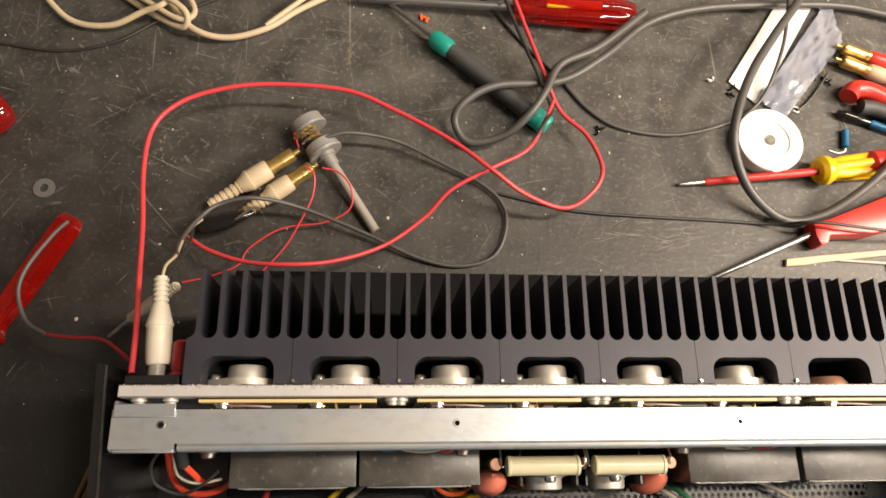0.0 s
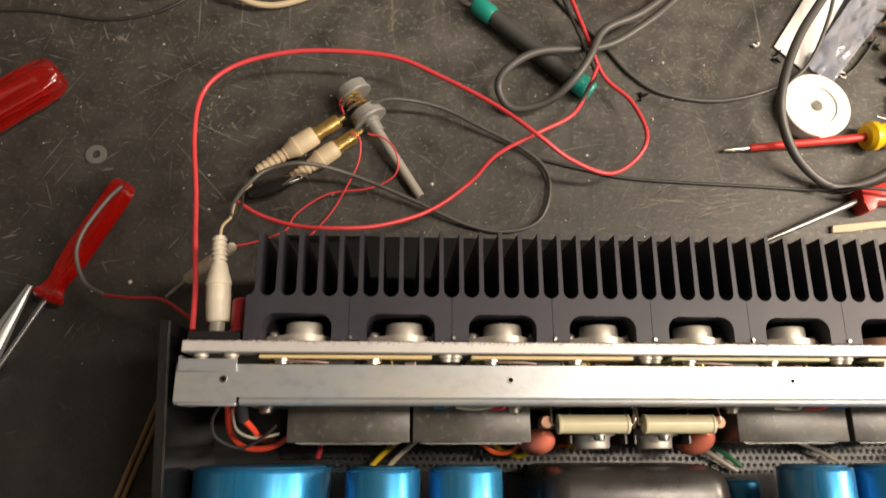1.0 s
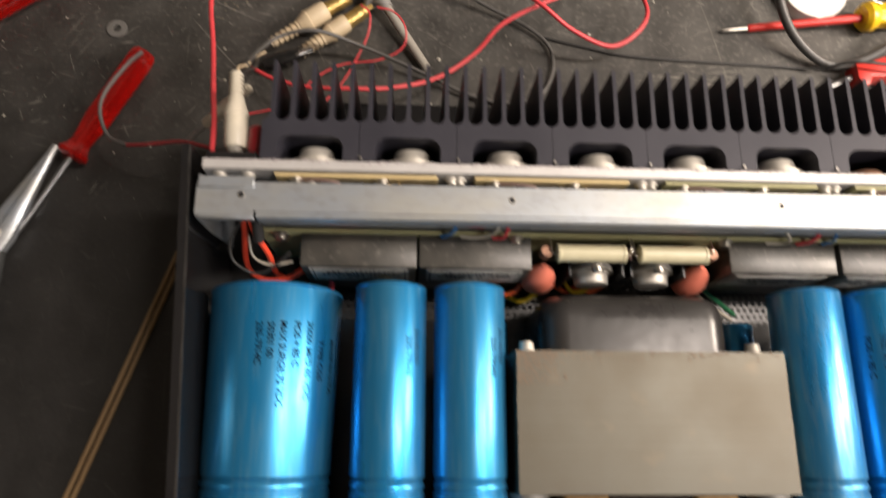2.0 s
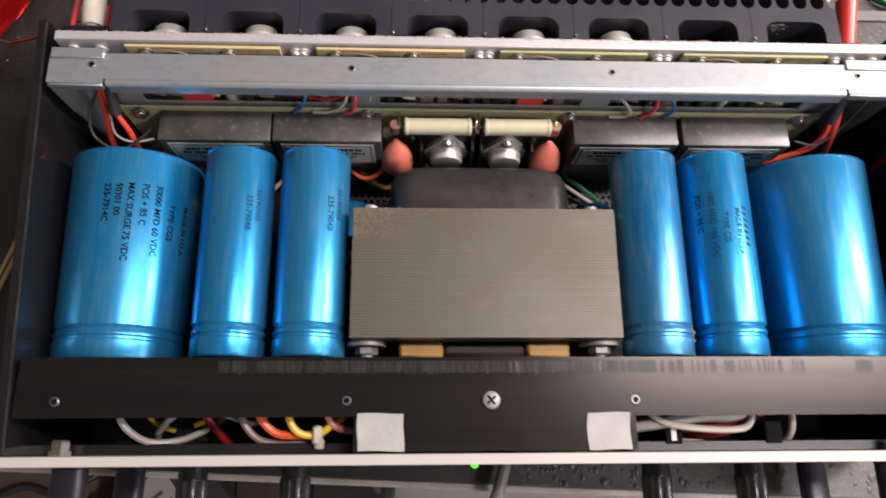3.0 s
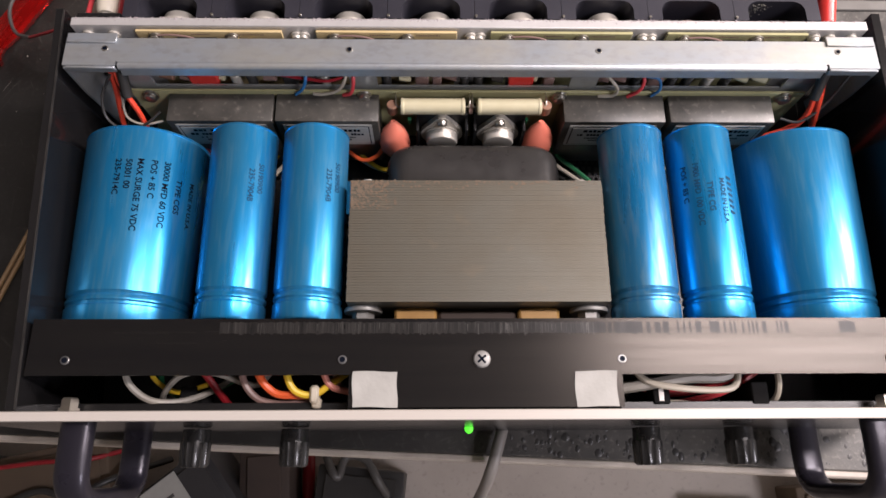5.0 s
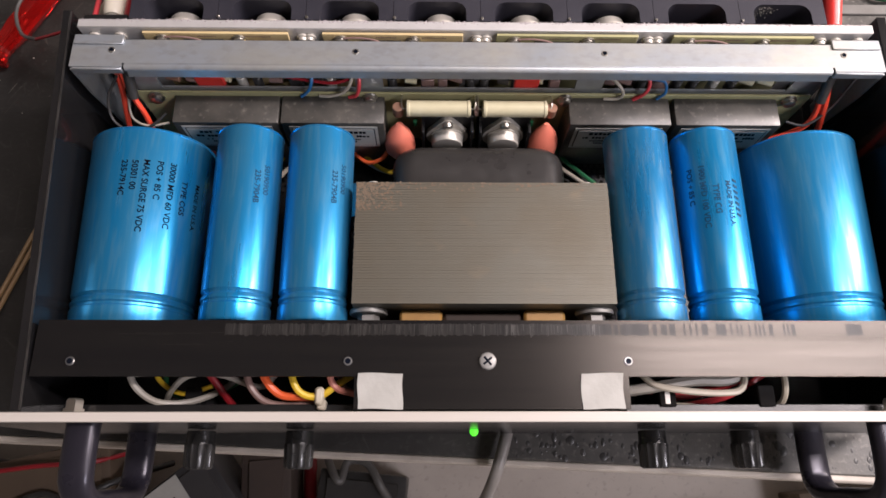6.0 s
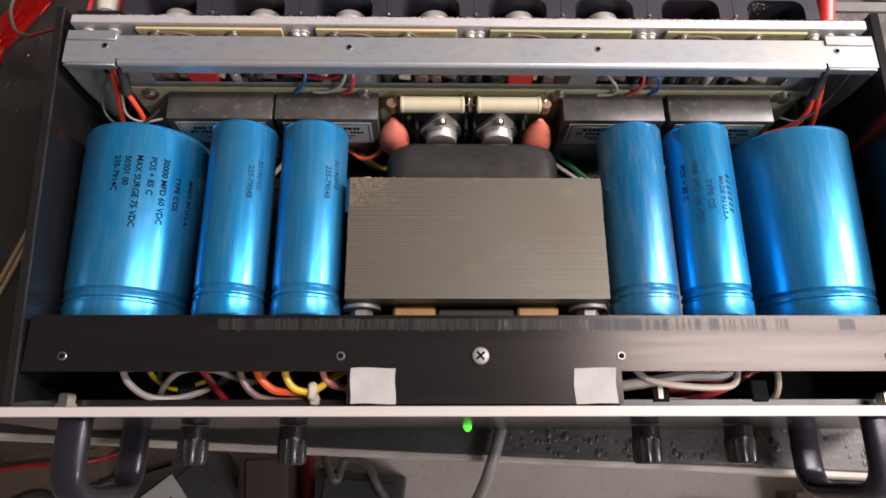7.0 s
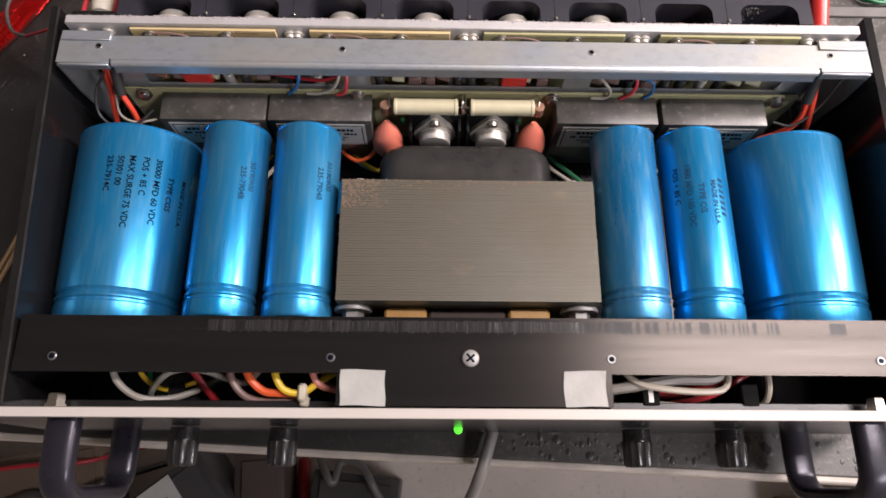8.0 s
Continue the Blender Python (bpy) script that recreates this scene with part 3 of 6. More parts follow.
def front_panel():
    p = B()
    box(p, -0.2413, 0.2413, -0.0285, -0.0236, 0.0120, 0.1005, 0.0004)
    for f in p.faces:
        f.normal_update()
        if f.normal.y < -0.9:
            f.material_index = 1
    fp = part("front_panel", p, [M_PANEL, M_PANEL_FACE], amp, "thick pale-edged aluminium rack front panel")
    # low reinforcing bar behind the panel
    for xa, xb in ((-0.226, -0.066), (0.07, 0.226)):
        rb = B()
        box(rb, xa, xb, -0.0235, -0.0185, 0.06, 0.0825, 0.0004)
        part("mounting_rail", rb, M_CHASSIS, fp)
    for s in (-1, 1):
        x = s * 0.193
        h = B()
        pts = [(x, -0.028, 0.0900), (x, -0.045, 0.0900), (x, -0.056, 0.0880), (x, -0.0625, 0.0780), (x, -0.0630, 0.055),
               (x, -0.0625, 0.032), (x, -0.056, 0.0220), (x, -0.045, 0.0200), (x, -0.028, 0.0200)]
        path = smooth_path(pts, 6)
        rings = []
        for i, c in enumerate(path):
            t = (path[min(i + 1, len(path) - 1)] - path[max(i - 1, 0)]).normalized()
            nrm = Vector((1, 0, 0)).cross(t)
            oval = [(math.cos(k * math.pi / 10), math.sin(k * math.pi / 10)) for k in range(20)]
            rings.append([h.verts.new(c + Vector((0.0078, 0, 0)) * math.copysign(abs(a) ** 0.72, a) + nrm * 0.0047 * math.copysign(abs(b) ** 0.72, b)) for a, b in oval])
        for a, b in zip(rings, rings[1:]):
            for k in range(20):
                h.faces.new((a[k], a[(k + 1) % 20], b[(k + 1) % 20], b[k]))
        h.faces.new(rings[0][::-1])
        h.faces.new(rings[-1])
        bmesh.ops.recalc_face_normals(h, faces=h.faces)
        part("handle", h, M_HANDLE, fp, "dark anodised bow handle")
        for z in (0.090, 0.020):
            b = B()
            lathe(b, (s * 0.199, -0.0236, z), (s * 0.199, -0.0165, z), [(0, 0.0052), (0.3, 0.0052), (0.31, 0.0042), (0.85, 0.0042), (1, 0.0034)], 6 if z > 0.05 else 20)
            part("handle_bolt", b, M_CHROME, fp, "bright handle bolt")
    for x in (-0.149, -0.097, 0.091, 0.141):
        k = B()
        r0 = 0.0078
        n = 28
        rows = ((-0.0295, 0.0072, 0), (-0.036, 0.0074, 0), (-0.0365, 0.0080, 1), (-0.0475, 0.0076, 1), (-0.0488, 0.0062, 0), (-0.0489, 0.0, 0))
        rings = []
        for y, r, fl in rows[:-1]:
            rings.append([k.verts.new((x + (r * (0.86 if fl and i % 2 else 1)) * math.cos(2 * math.pi * i / n), y,
                                       0.052 + (r * (0.86 if fl and i % 2 else 1)) * math.sin(2 * math.pi * i / n))) for i in range(n)])
        for a, b in zip(rings, rings[1:]):
            for i in range(n):
                k.faces.new((a[i], a[(i + 1) % n], b[(i + 1) % n], b[i]))
        k.faces.new(rings[0][::-1])
        k.faces.new(rings[-1])
        bmesh.ops.recalc_face_normals(k, faces=k.faces)
        part("control_knob", k, M_KNOB, fp, "fluted glossy black knob")
        pt = B()
        lathe(pt, (x, -0.0236, 0.072), (x, -0.0208, 0.072), [(0, 0.0075), (1, 0.0075)], 6, 1)
        lathe(pt, (x, -0.0204, 0.056), (x, -0.0085, 0.056), [(0, 0.0046), (0.25, 0.0046), (0.26, 0.0085), (1, 0.0083)], 20, 0)
        box(pt, x - 0.0042, x + 0.0042, -0.0200, -0.0090, 0.060, 0.0835 if x > 0 else 0.072, 0.0006, 0)
        if 0 < x < 0.1:
            box(pt, x - 0.0014, x + 0.0010, -0.0185, -0.0125, 0.08352, 0.08380, 0, 2)
        part("potentiometer", pt, [M_MATT, M_BRASS, M_PAPER], fp, "black control with a brass nut")
    led = B()
    lathe(led, (-0.004, -0.0286, 0.046), (-0.004, -0.0318, 0.046), [(0, 0.0023), (0.4, 0.0023), (0.75, 0.0018), (1, 0.0007)], 20)
    part("led", led, M_LED, fp, "lit green indicator light")


front_panel()


def wire(parent, pts, r, mat, label="", name="wire"):
    return part(name, tube(B(), pts, r, 8, 6), mat, parent, label)


def front_loom():
    W = [
        ([(-0.178, 0.010, 0.085), (-0.176, -0.006, 0.085), (-0.168, -0.015, 0.083), (-0.158, -0.018, 0.08), (-0.145, -0.015, 0.072), (-0.133, -0.005, 0.060), (-0.13, 0.008, 0.055)], 0.0017, M_W_LGREY, "light grey wire"),
        ([(-0.172, 0.012, 0.07), (-0.168, -0.004, 0.072), (-0.155, -0.012, 0.07), (-0.14, -0.008, 0.07)], 0.0013, M_W_YELLOW, "dull yellow wire"),
        ([(-0.170, 0.010, 0.06), (-0.166, -0.008, 0.06), (-0.150, -0.014, 0.058), (-0.13, -0.004, 0.056)], 0.0014, M_W_GREEN, "dark green wire"),
        ([(-0.166, -0.018, 0.060), (-0.160, -0.012, 0.074), (-0.150, -0.004, 0.079), (-0.135, -0.003, 0.076), (-0.115, -0.009, 0.074), (-0.108, -0.002, 0.07)], 0.0016, M_W_LGREY, "light grey wire"),
        ([(-0.150, 0.006, 0.075), (-0.140, -0.004, 0.074), (-0.133, -0.014, 0.066), (-0.128, -0.021, 0.058)], 0.0019, M_W_DRED, "dark red wire"),
        ([(-0.120, 0.010, 0.083), (-0.119, -0.006, 0.083), (-0.111, -0.0165, 0.081), (-0.097, -0.0190, 0.079), (-0.086, -0.0165, 0.078)], 0.0018, M_W_BROWN, "mauve-brown wire"),
        ([(-0.112, 0.010, 0.085), (-0.111, -0.004, 0.085), (-0.103, -0.0135, 0.083), (-0.093, -0.0150, 0.082), (-0.082, -0.0145, 0.080)], 0.0020, M_W_ORANGE, "orange wire"),
        ([(-0.097, 0.010, 0.087), (-0.0965, -0.004, 0.087), (-0.092, -0.0130, 0.086), (-0.083, -0.0150, 0.084), (-0.074, -0.0090, 0.083), (-0.068, -0.004, 0.078)], 0.0018, M_W_YELLOW, "yellow wire"),
        ([(-0.079, 0.010, 0.087), (-0.078, -0.004, 0.086), (-0.074, -0.0110, 0.084), (-0.066, -0.013, 0.078)], 0.0017, M_W_PINK, "pink wire"),
        ([(-0.076, 0.010, 0.08), (-0.072, -0.008, 0.08), (-0.067, -0.012, 0.076)], 0.0015, M_W_BROWN, "brown wire"),
        ([(0.070, -0.012, 0.08), (0.085, -0.010, 0.083), (0.105, -0.0070, 0.084), (0.125, -0.006, 0.083), (0.14, 0.004, 0.08)], 0.0030, M_W_LGREY, "thick grey cable"),
        ([(0.073, 0.004, 0.083), (0.082, -0.008, 0.086), (0.095, -0.0120, 0.087), (0.118, -0.0135, 0.086), (0.129, -0.0100, 0.085), (0.131, 0.006, 0.085)], 0.0017, M_W_WHITE, "off-white wire"),
        ([(0.092, -0.0190, 0.078), (0.104, -0.0195, 0.079), (0.118, -0.0215, 0.074), (0.13, -0.021, 0.066)], 0.0017, M_W_WHITE, "off-white wire"),
        ([(0.150, 0.010, 0.082), (0.1520, -0.008, 0.082), (0.1505, -0.0175, 0.078), (0.145, -0.0205, 0.07)], 0.0016, M_W_WHITE, "off-white wire"),
        ([(0.085, -0.010, 0.072), (0.10, -0.013, 0.074), (0.118, -0.010, 0.078), (0.132, -0.003, 0.082), (0.14, 0.008, 0.082)], 0.0026, M_W_DRED, "dark red wire"),
        ([(0.10, -0.018, 0.062), (0.115, -0.016, 0.066), (0.13, -0.012, 0.07), (0.15, 0.0, 0.072)], 0.0016, M_W_RED, "red wire"),
    ]
    for pts, r, m, lab in W:
        wire(amp, pts, r, m, lab)
    tie = B()
    box(tie, -0.0845, -0.0800, -0.0195, -0.0105, 0.0795, 0.0875, 0.0012)
    box(tie, -0.0835, -0.0790, -0.0215, -0.0165, 0.080, 0.0855, 0.0008)
    part("cable_tie", tie, M_WHITE_PL, amp, "translucent white cable tie")


front_loom()


def capacitor(cx, cz, r, lines, label, sleeve=M_BLUE, flare=0.0, ink=M_INK):
    y0, y1 = 0.1315, 0.0215
    ln = y0 - y1
    prof = [(0.0, r - 0.0024), (0.001, r - 0.0011), (0.004, r - 0.0001), (0.009, r + 0.0002), (0.014, r - 0.0003), (0.020, r), (0.845, r), (0.853, r - 0.0007), (0.861, r - 0.0011),
            (0.869, r - 0.0007), (0.877, r - 0.0001), (0.889, r - 0.0001), (0.897, r - 0.0008), (0.907, r - 0.0008), (0.915, r), (0.985, r), (0.995, r - 0.0005), (1.0, r - 0.0016)]
    prof = [(q, p * (1 + flare * (1 - q))) for q, p in prof]
    c = part("capacitor", lathe(B(), (cx, y0, cz), (cx, y1, cz), prof, 64), sleeve, amp, label)
    rim = B()
    lathe(rim, (cx, y0 - 0.0002, cz), (cx, y0 + 0.0009, cz), [(0, (r - 0.0024) * (1 + flare)), (0.8, (r - 0.0028) * (1 + flare)), (1, (r - 0.0036) * (1 + flare))], 48)
    part("end_disc", rim, sleeve, c)
    for text, phi, ystart, size in lines:
        me = letters(text, size)
        for v in me.vertices:
            rr = r * (1 + flare * (1 - (y0 - ystart + v.co.x) / ln)) + 0.00022
            ph = radians(phi) + v.co.y / rr
            v.co = (cx + rr * math.sin(ph), ystart - v.co.x, cz + rr * math.cos(ph))
        me.materials.clear()
        me.materials.append(ink)
        part("lettering", me, None, c)
    return c


S = 0.0046
capacitor(-0.1920, 0.0560, 0.0318, [("TYPE CGS", 50, 0.1040, S), ("30000 MFD 60 VDC", 37, 0.1125, S), ("POS + 85 C", 25.5, 0.1120, S),
                                    ("MAX SURGE 75 VDC", 14, 0.1118, S), ("50301 00", 4, 0.1110, S), ("235-7914C", -5.5, 0.1110, S),
                                    ("MADE IN U.S.A.", 65, 0.1050, S * 0.9)],
          "large blue metallic electrolytic can with black lettering", flare=0.085)
capacitor(-0.1303, 0.0762, 0.0182, [("50190900", 43, 0.1085, S * 0.95), ("235-7904B", 27, 0.1045, S * 0.95)], "slim blue metallic electrolytic can", ink=M_INK_FADED)
capacitor(-0.0898, 0.0762, 0.0182, [("50190900", 47, 0.1095, S * 0.95), ("235-7904B", 30, 0.1045, S * 0.95)], "slim blue metallic electrolytic can", ink=M_INK_FADED)
capacitor(0.0895, 0.0765, 0.0179, [], "slim blue metallic can, scuffed and unlettered", M_BLUE_SCUFFED)
capacitor(0.1283, 0.0765, 0.0179, [("1900 MFD 100 VDC", -34, 0.1085, S * 0.95), ("TYPE CG", -14, 0.0965, S * 0.95), ("POS + 85 C", -56, 0.1075, S * 0.95),
                                   ("MADE IN U.S.A.", 8, 0.0985, S * 0.85)], "slim blue metallic electrolytic can with lettering", ink=M_INK_FADED)
capacitor(0.1905, 0.0570, 0.0312, [], "large blue metallic can with bright scuffs", flare=0.085)
# shorter cans low down beside the end bell
for x in (-0.0740, 0.0745):
    part("capacitor", lathe(B(), (x, 0.1225, 0.0242), (x, 0.0998, 0.0242), [(0, 0.0102), (0.02, 0.0110), (0.05, 0.0115), (1, 0.0115)], 40), M_BLUE, amp,
         "short blue can low in the chassis")
# maker's slanted mark on the lettered slim can, as plain bars
mk = B()
for i in range(7):
    ph, ya = radians(22), 0.100 - i * 0.0033
    bar = [(ph, ya), (ph + 0.15, ya - 0.0010), (ph + 0.15, ya - 0.0024), (ph, ya - 0.0014)]
    mk.faces.new([mk.verts.new((0.1283 + 0.0182 * math.sin(p), y, 0.0765 + 0.0182 * math.cos(p))) for p, y in bar])
part("printed_mark", mk, M_INK_FADED, amp)


def transformer():
    t = new("transformer")
    t.parent = amp
    t["label"] = "laminated steel power transformer with black end bell"
    y0, y1, n = 0.0310, 0.0985, 46
    step = (y1 - y0) / n
    rng = random.Random(3)
    shared = {}
    for k in range(n):
        h = rng.choice((0, 1, 2))
        if h not in shared:
            s = B()
            box(s, -0.0680, 0.0680, 0, step * 0.985, 0.0125, 0.0898 - h * 0.00004, 0.00006)
            shared[h] = mesh_of("lamination", s, M_CORE)
        part("lamination", shared[h], None, t, at=(rng.gauss(0, 0.00012), y0 + k * step, 0))
    core = B()
    box(core, -0.0676, 0.0676, y0 + 0.0004, y1 - 0.0004, 0.0126, 0.08955)
    part("core_body", core, M_CORE, t)
    rust = B()
    for k in range(420):
        u, v = rng.random() ** 1.6, rng.random() ** 1.4
        x, y, r = -0.0672 + 0.024 * u, 0.0980 - 0.016 * v, rng.uniform(0.0002, 0.0009)
        if k > 260:
            x, y = rng.uniform(-0.066, 0.066), 0.0982 - abs(rng.gauss(0, 0.002))
        ph = rng.uniform(0, 6.28)
        rust.faces.new([rust.verts.new((x + r * rng.uniform(0.5, 1.3) * math.cos(ph + i * 1.0472), y + r * rng.uniform(0.5, 1.3) * math.sin(ph + i * 1.0472),
                                        0.08986 + k * 1e-7)) for i in range(6)])
    part("rust_bloom", rust, M_RUST, t, "brown rust bloom on a corner of the core")["kind"] = "stuff"
    # rear end bell with rounded shoulders
    b = B()
    rows = ((0.0986, 1.0, 0.0), (0.1170, 1.0, -0.0004), (0.1225, 0.990, -0.0010), (0.1265, 0.965, -0.0024), (0.1295, 0.925, -0.0048), (0.1312, 0.875, -0.0082), (0.1320, 0.80, -0.0130))
    rings = []
    for y, sx, dz in rows:
        hw, zt, rad = 0.0505 * sx, 0.0742 + dz, 0.014
        zb = 0.0125
        pts = [(-hw, zb)]
        pts += [(-hw + rad - rad * math.cos(a), zt - rad + rad * math.sin(a)) for a in (math.pi / 2 * i / 8 for i in range(9))]
        pts += [(hw - rad + rad * math.sin(a), zt - rad + rad * math.cos(a)) for a in (math.pi / 2 * i / 8 for i in range(9))]
        pts += [(hw, zb)]
        rings.append([b.verts.new((x, y, z)) for x, z in pts])
    for p, q in zip(rings, rings[1:]):
        for i in range(len(p)):
            j = (i + 1) % len(p)
            b.faces.new((p[i], p[j], q[j], q[i]))
    b.faces.new(rings[-1])
    bmesh.ops.recalc_face_normals(b, faces=b.faces)
    part("end_bell", b, M_BELL, t, "glossy black pressed end bell")
    lip = B()
    pts = []
    for hw, zt, rad in ((0.0545, 0.0770, 0.015),):
        pts = [(-hw, 0.0126)] + [(-hw + rad - rad * math.cos(a), zt - rad + rad * math.sin(a)) for a in (math.pi / 2 * i / 8 for i in range(9))]
        pts += [(hw - rad + rad * math.sin(a), zt - rad + rad * math.cos(a)) for a in (math.pi / 2 * i / 8 for i in range(9))] + [(hw, 0.0126)]
    prism(lip, pts, 0.0988, 0.1003, "y")
    part("bell_lip", lip, M_BELL, t)
    for x in (-0.060, 0.060):
        s = B()
        lathe(s, (x, 0.0986, 0.074), (x, 0.1045, 0.074), [(0, 0.0055), (0.2, 0.0055), (0.21, 0.0043), (1, 0.0036)], 16)
        part("core_bolt", s, M_DULL, t, "dull bolt head")
        w = B()
        lathe(w, (x - 0.0005, 0.0308, 0.074), (x - 0.0005, 0.0225, 0.074), [(0, 0.0098), (0.15, 0.0102), (0.30, 0.0098)], 28)
        lathe(w, (x - 0.0005, 0.0285, 0.074), (x - 0.0005, 0.0242, 0.074), [(0, 0.0058), (0.85, 0.0058), (1, 0.0050)], 6)
        lathe(w, (x - 0.0005, 0.0243, 0.074), (x - 0.0005, 0.0222, 0.074), [(0, 0.0034), (1, 0.0030)], 14)
        part("core_nut", w, M_CASTING, t, "dull steel washer and hexagon nut")
    for xa, xb in ((-0.0440, -0.0215), (0.0215, 0.0435)):
        k = B()
        box(k, xa, xb, 0.0225, 0.0309, 0.040, 0.0770, 0.0015)
        part("coil_wrap", k, M_KRAFT, t, "amber insulating paper")
    k = B()
    box(k, -0.0212, 0.0212, 0.0235, 0.0308, 0.035, 0.0745, 0.002)
    part("coil", k, M_CARTON_DARK, t, "dark brown coil winding")


transformer()


def rear_bracket():
    b = B()
    # sheet folded down along its front with a rounded bend
    arc = [(math.cos(k * math.pi / 12), math.sin(k * math.pi / 12)) for k in range(7)]
    cy, cz = 0.1629, 0.0994
    prof = [(0.1640, 0.1020)] + [(cy - 0.0026 * c2, cz + 0.0026 * s2) for s2, c2 in [(q, p) for p, q in arc]] + [(0.1603, 0.0938), (0.1616, 0.0938)]
    prof += [(cy - 0.0013 * c2, cz + 0.0013 * s2) for c2, s2 in arc] + [(0.1640, 0.1007)]
    prism(b, prof, -0.1972, 0.1972, "x")
    for s in (-1, 1):
        xa, xb = sorted((s * 0.1985, s * 0.2270))
        box(b, xa, xb, 0.1616, 0.1640, 0.1007, 0.1020)
    box(b, -0.2270, 0.2270, 0.1640, 0.1790, 0.1007, 0.1020)
    br = part("rear_bracket", b, M_STEEL, amp, "zinc-plated folded steel bracket")
    for s in (-1, 1):
        e = B()
        xa, xb = sorted((s * 0.2255, s * 0.2270))
        prism(e, [(0.1607, 0.1002), (0.1830, 0.1002), (0.1830, 0.030), (0.165, 0.030), (0.1607, 0.075)], xa, xb, "x")
        part("end_plate", e, M_STEEL, br)
        lap = B()
        xa, xb = sorted((s * 0.1990, s * 0.2262))
        box(lap, xa, xb, 0.1755, 0.1815, 0.1021, 0.1032, 0.0003)
        part("lap_plate", lap, M_STEEL, br)
        n = B()
        xa, xb = sorted((s * 0.1985, s * 0.2255))
        box(n, xa, xb, 0.1600, 0.1617, 0.0970, 0.1018, 0.0005)
        part("corner_tab", n, M_STEEL, br)
    for x in (-0.2050, -0.0700, 0.0695, 0.2050):
        h = B()
        lathe(h, (x, 0.1722, 0.0985), (x, 0.1722, 0.1024), [(0, 0.0017), (0.9, 0.0019), (1, 0.0017)], 14, 0)
        lathe(h, (x, 0.1722, 0.10241), (x, 0.1722, 0.10250), [(0, 0.0012), (1, 0.0012)], 12, 1)
        part("threaded_hole", h, [M_CHROME, M_INK], br)
    # upright web with its windows
    w = B()
    y0, y1, zt, zw, zb = 0.1652, 0.1664, 0.1002, 0.0900, 0.0756
    box(w, -0.200, 0.200, y0, y1, zw, zt)
    edges = [-0.200, -0.186, -0.072, -0.056, 0.057, 0.073, 0.184, 0.200]
    for a, c in zip(edges[::2], edges[1::2]):
        box(w, a, c, y0, y1, zb, zw)
    box(w, -0.200, 0.200, y0, y1, 0.060, zb)
    part("web", w, M_STEEL, br, "steel web with long windows")
    p = B()
    box(p, -0.2010, 0.1990, 0.1618, 0.1634, 0.020, 0.0752, 0.0002)
    pc = part("driver_board", p, M_PCB, amp, "olive glass-fibre circuit board on edge")
    for x in (-0.190, -0.064, 0.052, 0.187):
        s = B()
        lathe(s, (x, 0.1617, 0.0715), (x, 0.1575, 0.0715), [(0, 0.0046), (0.35, 0.0046), (0.4, 0.0036), (0.85, 0.0034), (1, 0.0022)], 14)
        part("standoff_screw", s, M_CHROME, pc)
    rng = random.Random(12)
    # components standing behind the windows
    for a, c in ((-0.184, -0.075), (-0.054, 0.054), (0.075, 0.182)):
        x = a
        while x < c - 0.006:
            kind = rng.random()
            q = B()
            wd = rng.uniform(0.0055, 0.010)
            if kind < 0.5:
                cyl(q, (x, 0.1695 + rng.uniform(0, 0.003), 0.0775), (x + wd, 0.1695, 0.0775), rng.uniform(0.0018, 0.0027), 12)
                part("resistor", q, rng.choice((M_COPPER, M_W_BROWN, M_RESISTOR, M_W_BLACK)), pc)
            elif kind < 0.8:
                cyl(q, (x + 0.003, 0.170, 0.070), (x + 0.003, 0.170, 0.0810), 0.0029, 14)
                part("small_transistor", q, rng.choice((M_DULL, M_W_BLACK, M_W_BLACK)), pc)
            else:
                box(q, x, x + wd, 0.1680, 0.1725, 0.070, 0.0800, 0.0006)
                part("film_capacitor", q, rng.choice((M_W_BROWN, M_W_BLACK, M_W_BLACK)), pc)
            x += wd + rng.uniform(0.001, 0.004)
    for xa, xb in ((-0.166, -0.149), (0.021, 0.036)):
        q = B()
        box(q, xa, xb, 0.1668, 0.1710, 0.0740, 0.0835, 0.0008)
        part("film_capacitor", q, M_RED_PL, pc, "red box capacitor")
    # four potted driver modules
    for xa, xb in ((-0.1790, -0.1175), (-0.1160, -0.0555), (0.0540, 0.1140), (0.1170, 0.1790)):
        m = B()
        box(m, xa, xb, 0.1436, 0.1617, 0.0200, 0.0726, 0.0006, 0, 2)
        mo = part("driver_module", m, M_POT, amp, "dusty black potted module with a silver label")
        lb = B()
        za, zb_ = 0.0445, 0.0688
        xa2, xb2 = xa + 0.0042, xb - 0.0042
        box(lb, xa2, xb2, 0.1431, 0.1436, za, zb_, 0, 0)
        box(lb, xa2 + 0.0016, xb2 - 0.0016, 0.1429, 0.1432, za + 0.0016, zb_ - 0.0016, 0, 1)
        box(lb, xa2 + 0.0022, xb2 - 0.0022, 0.1427, 0.1430, za + 0.0022, zb_ - 0.0022, 0, 0)
        for bz, bh, x_in in ((0.0172, 0.0028, 0.009), (0.0128, 0.0022, 0.006), (0.0092, 0.0012, 0.011), (0.0064, 0.0012, 0.014)):
            bx = xa2 + x_in
            while bx < xb2 - x_in:
                bw = rng.uniform(0.5, 0.9) * bh
                if rng.random() < 0.84:
                    box(lb, bx, min(bx + bw, xb2 - 0.004), 0.1425, 0.1428, za + bz, za + bz + bh * rng.uniform(0.75, 1.0), 0, 1)
                bx += bw * 1.35
        part("label_plate", lb, [M_LABEL, M_INK], mo, "framed silver label, writing unreadable")
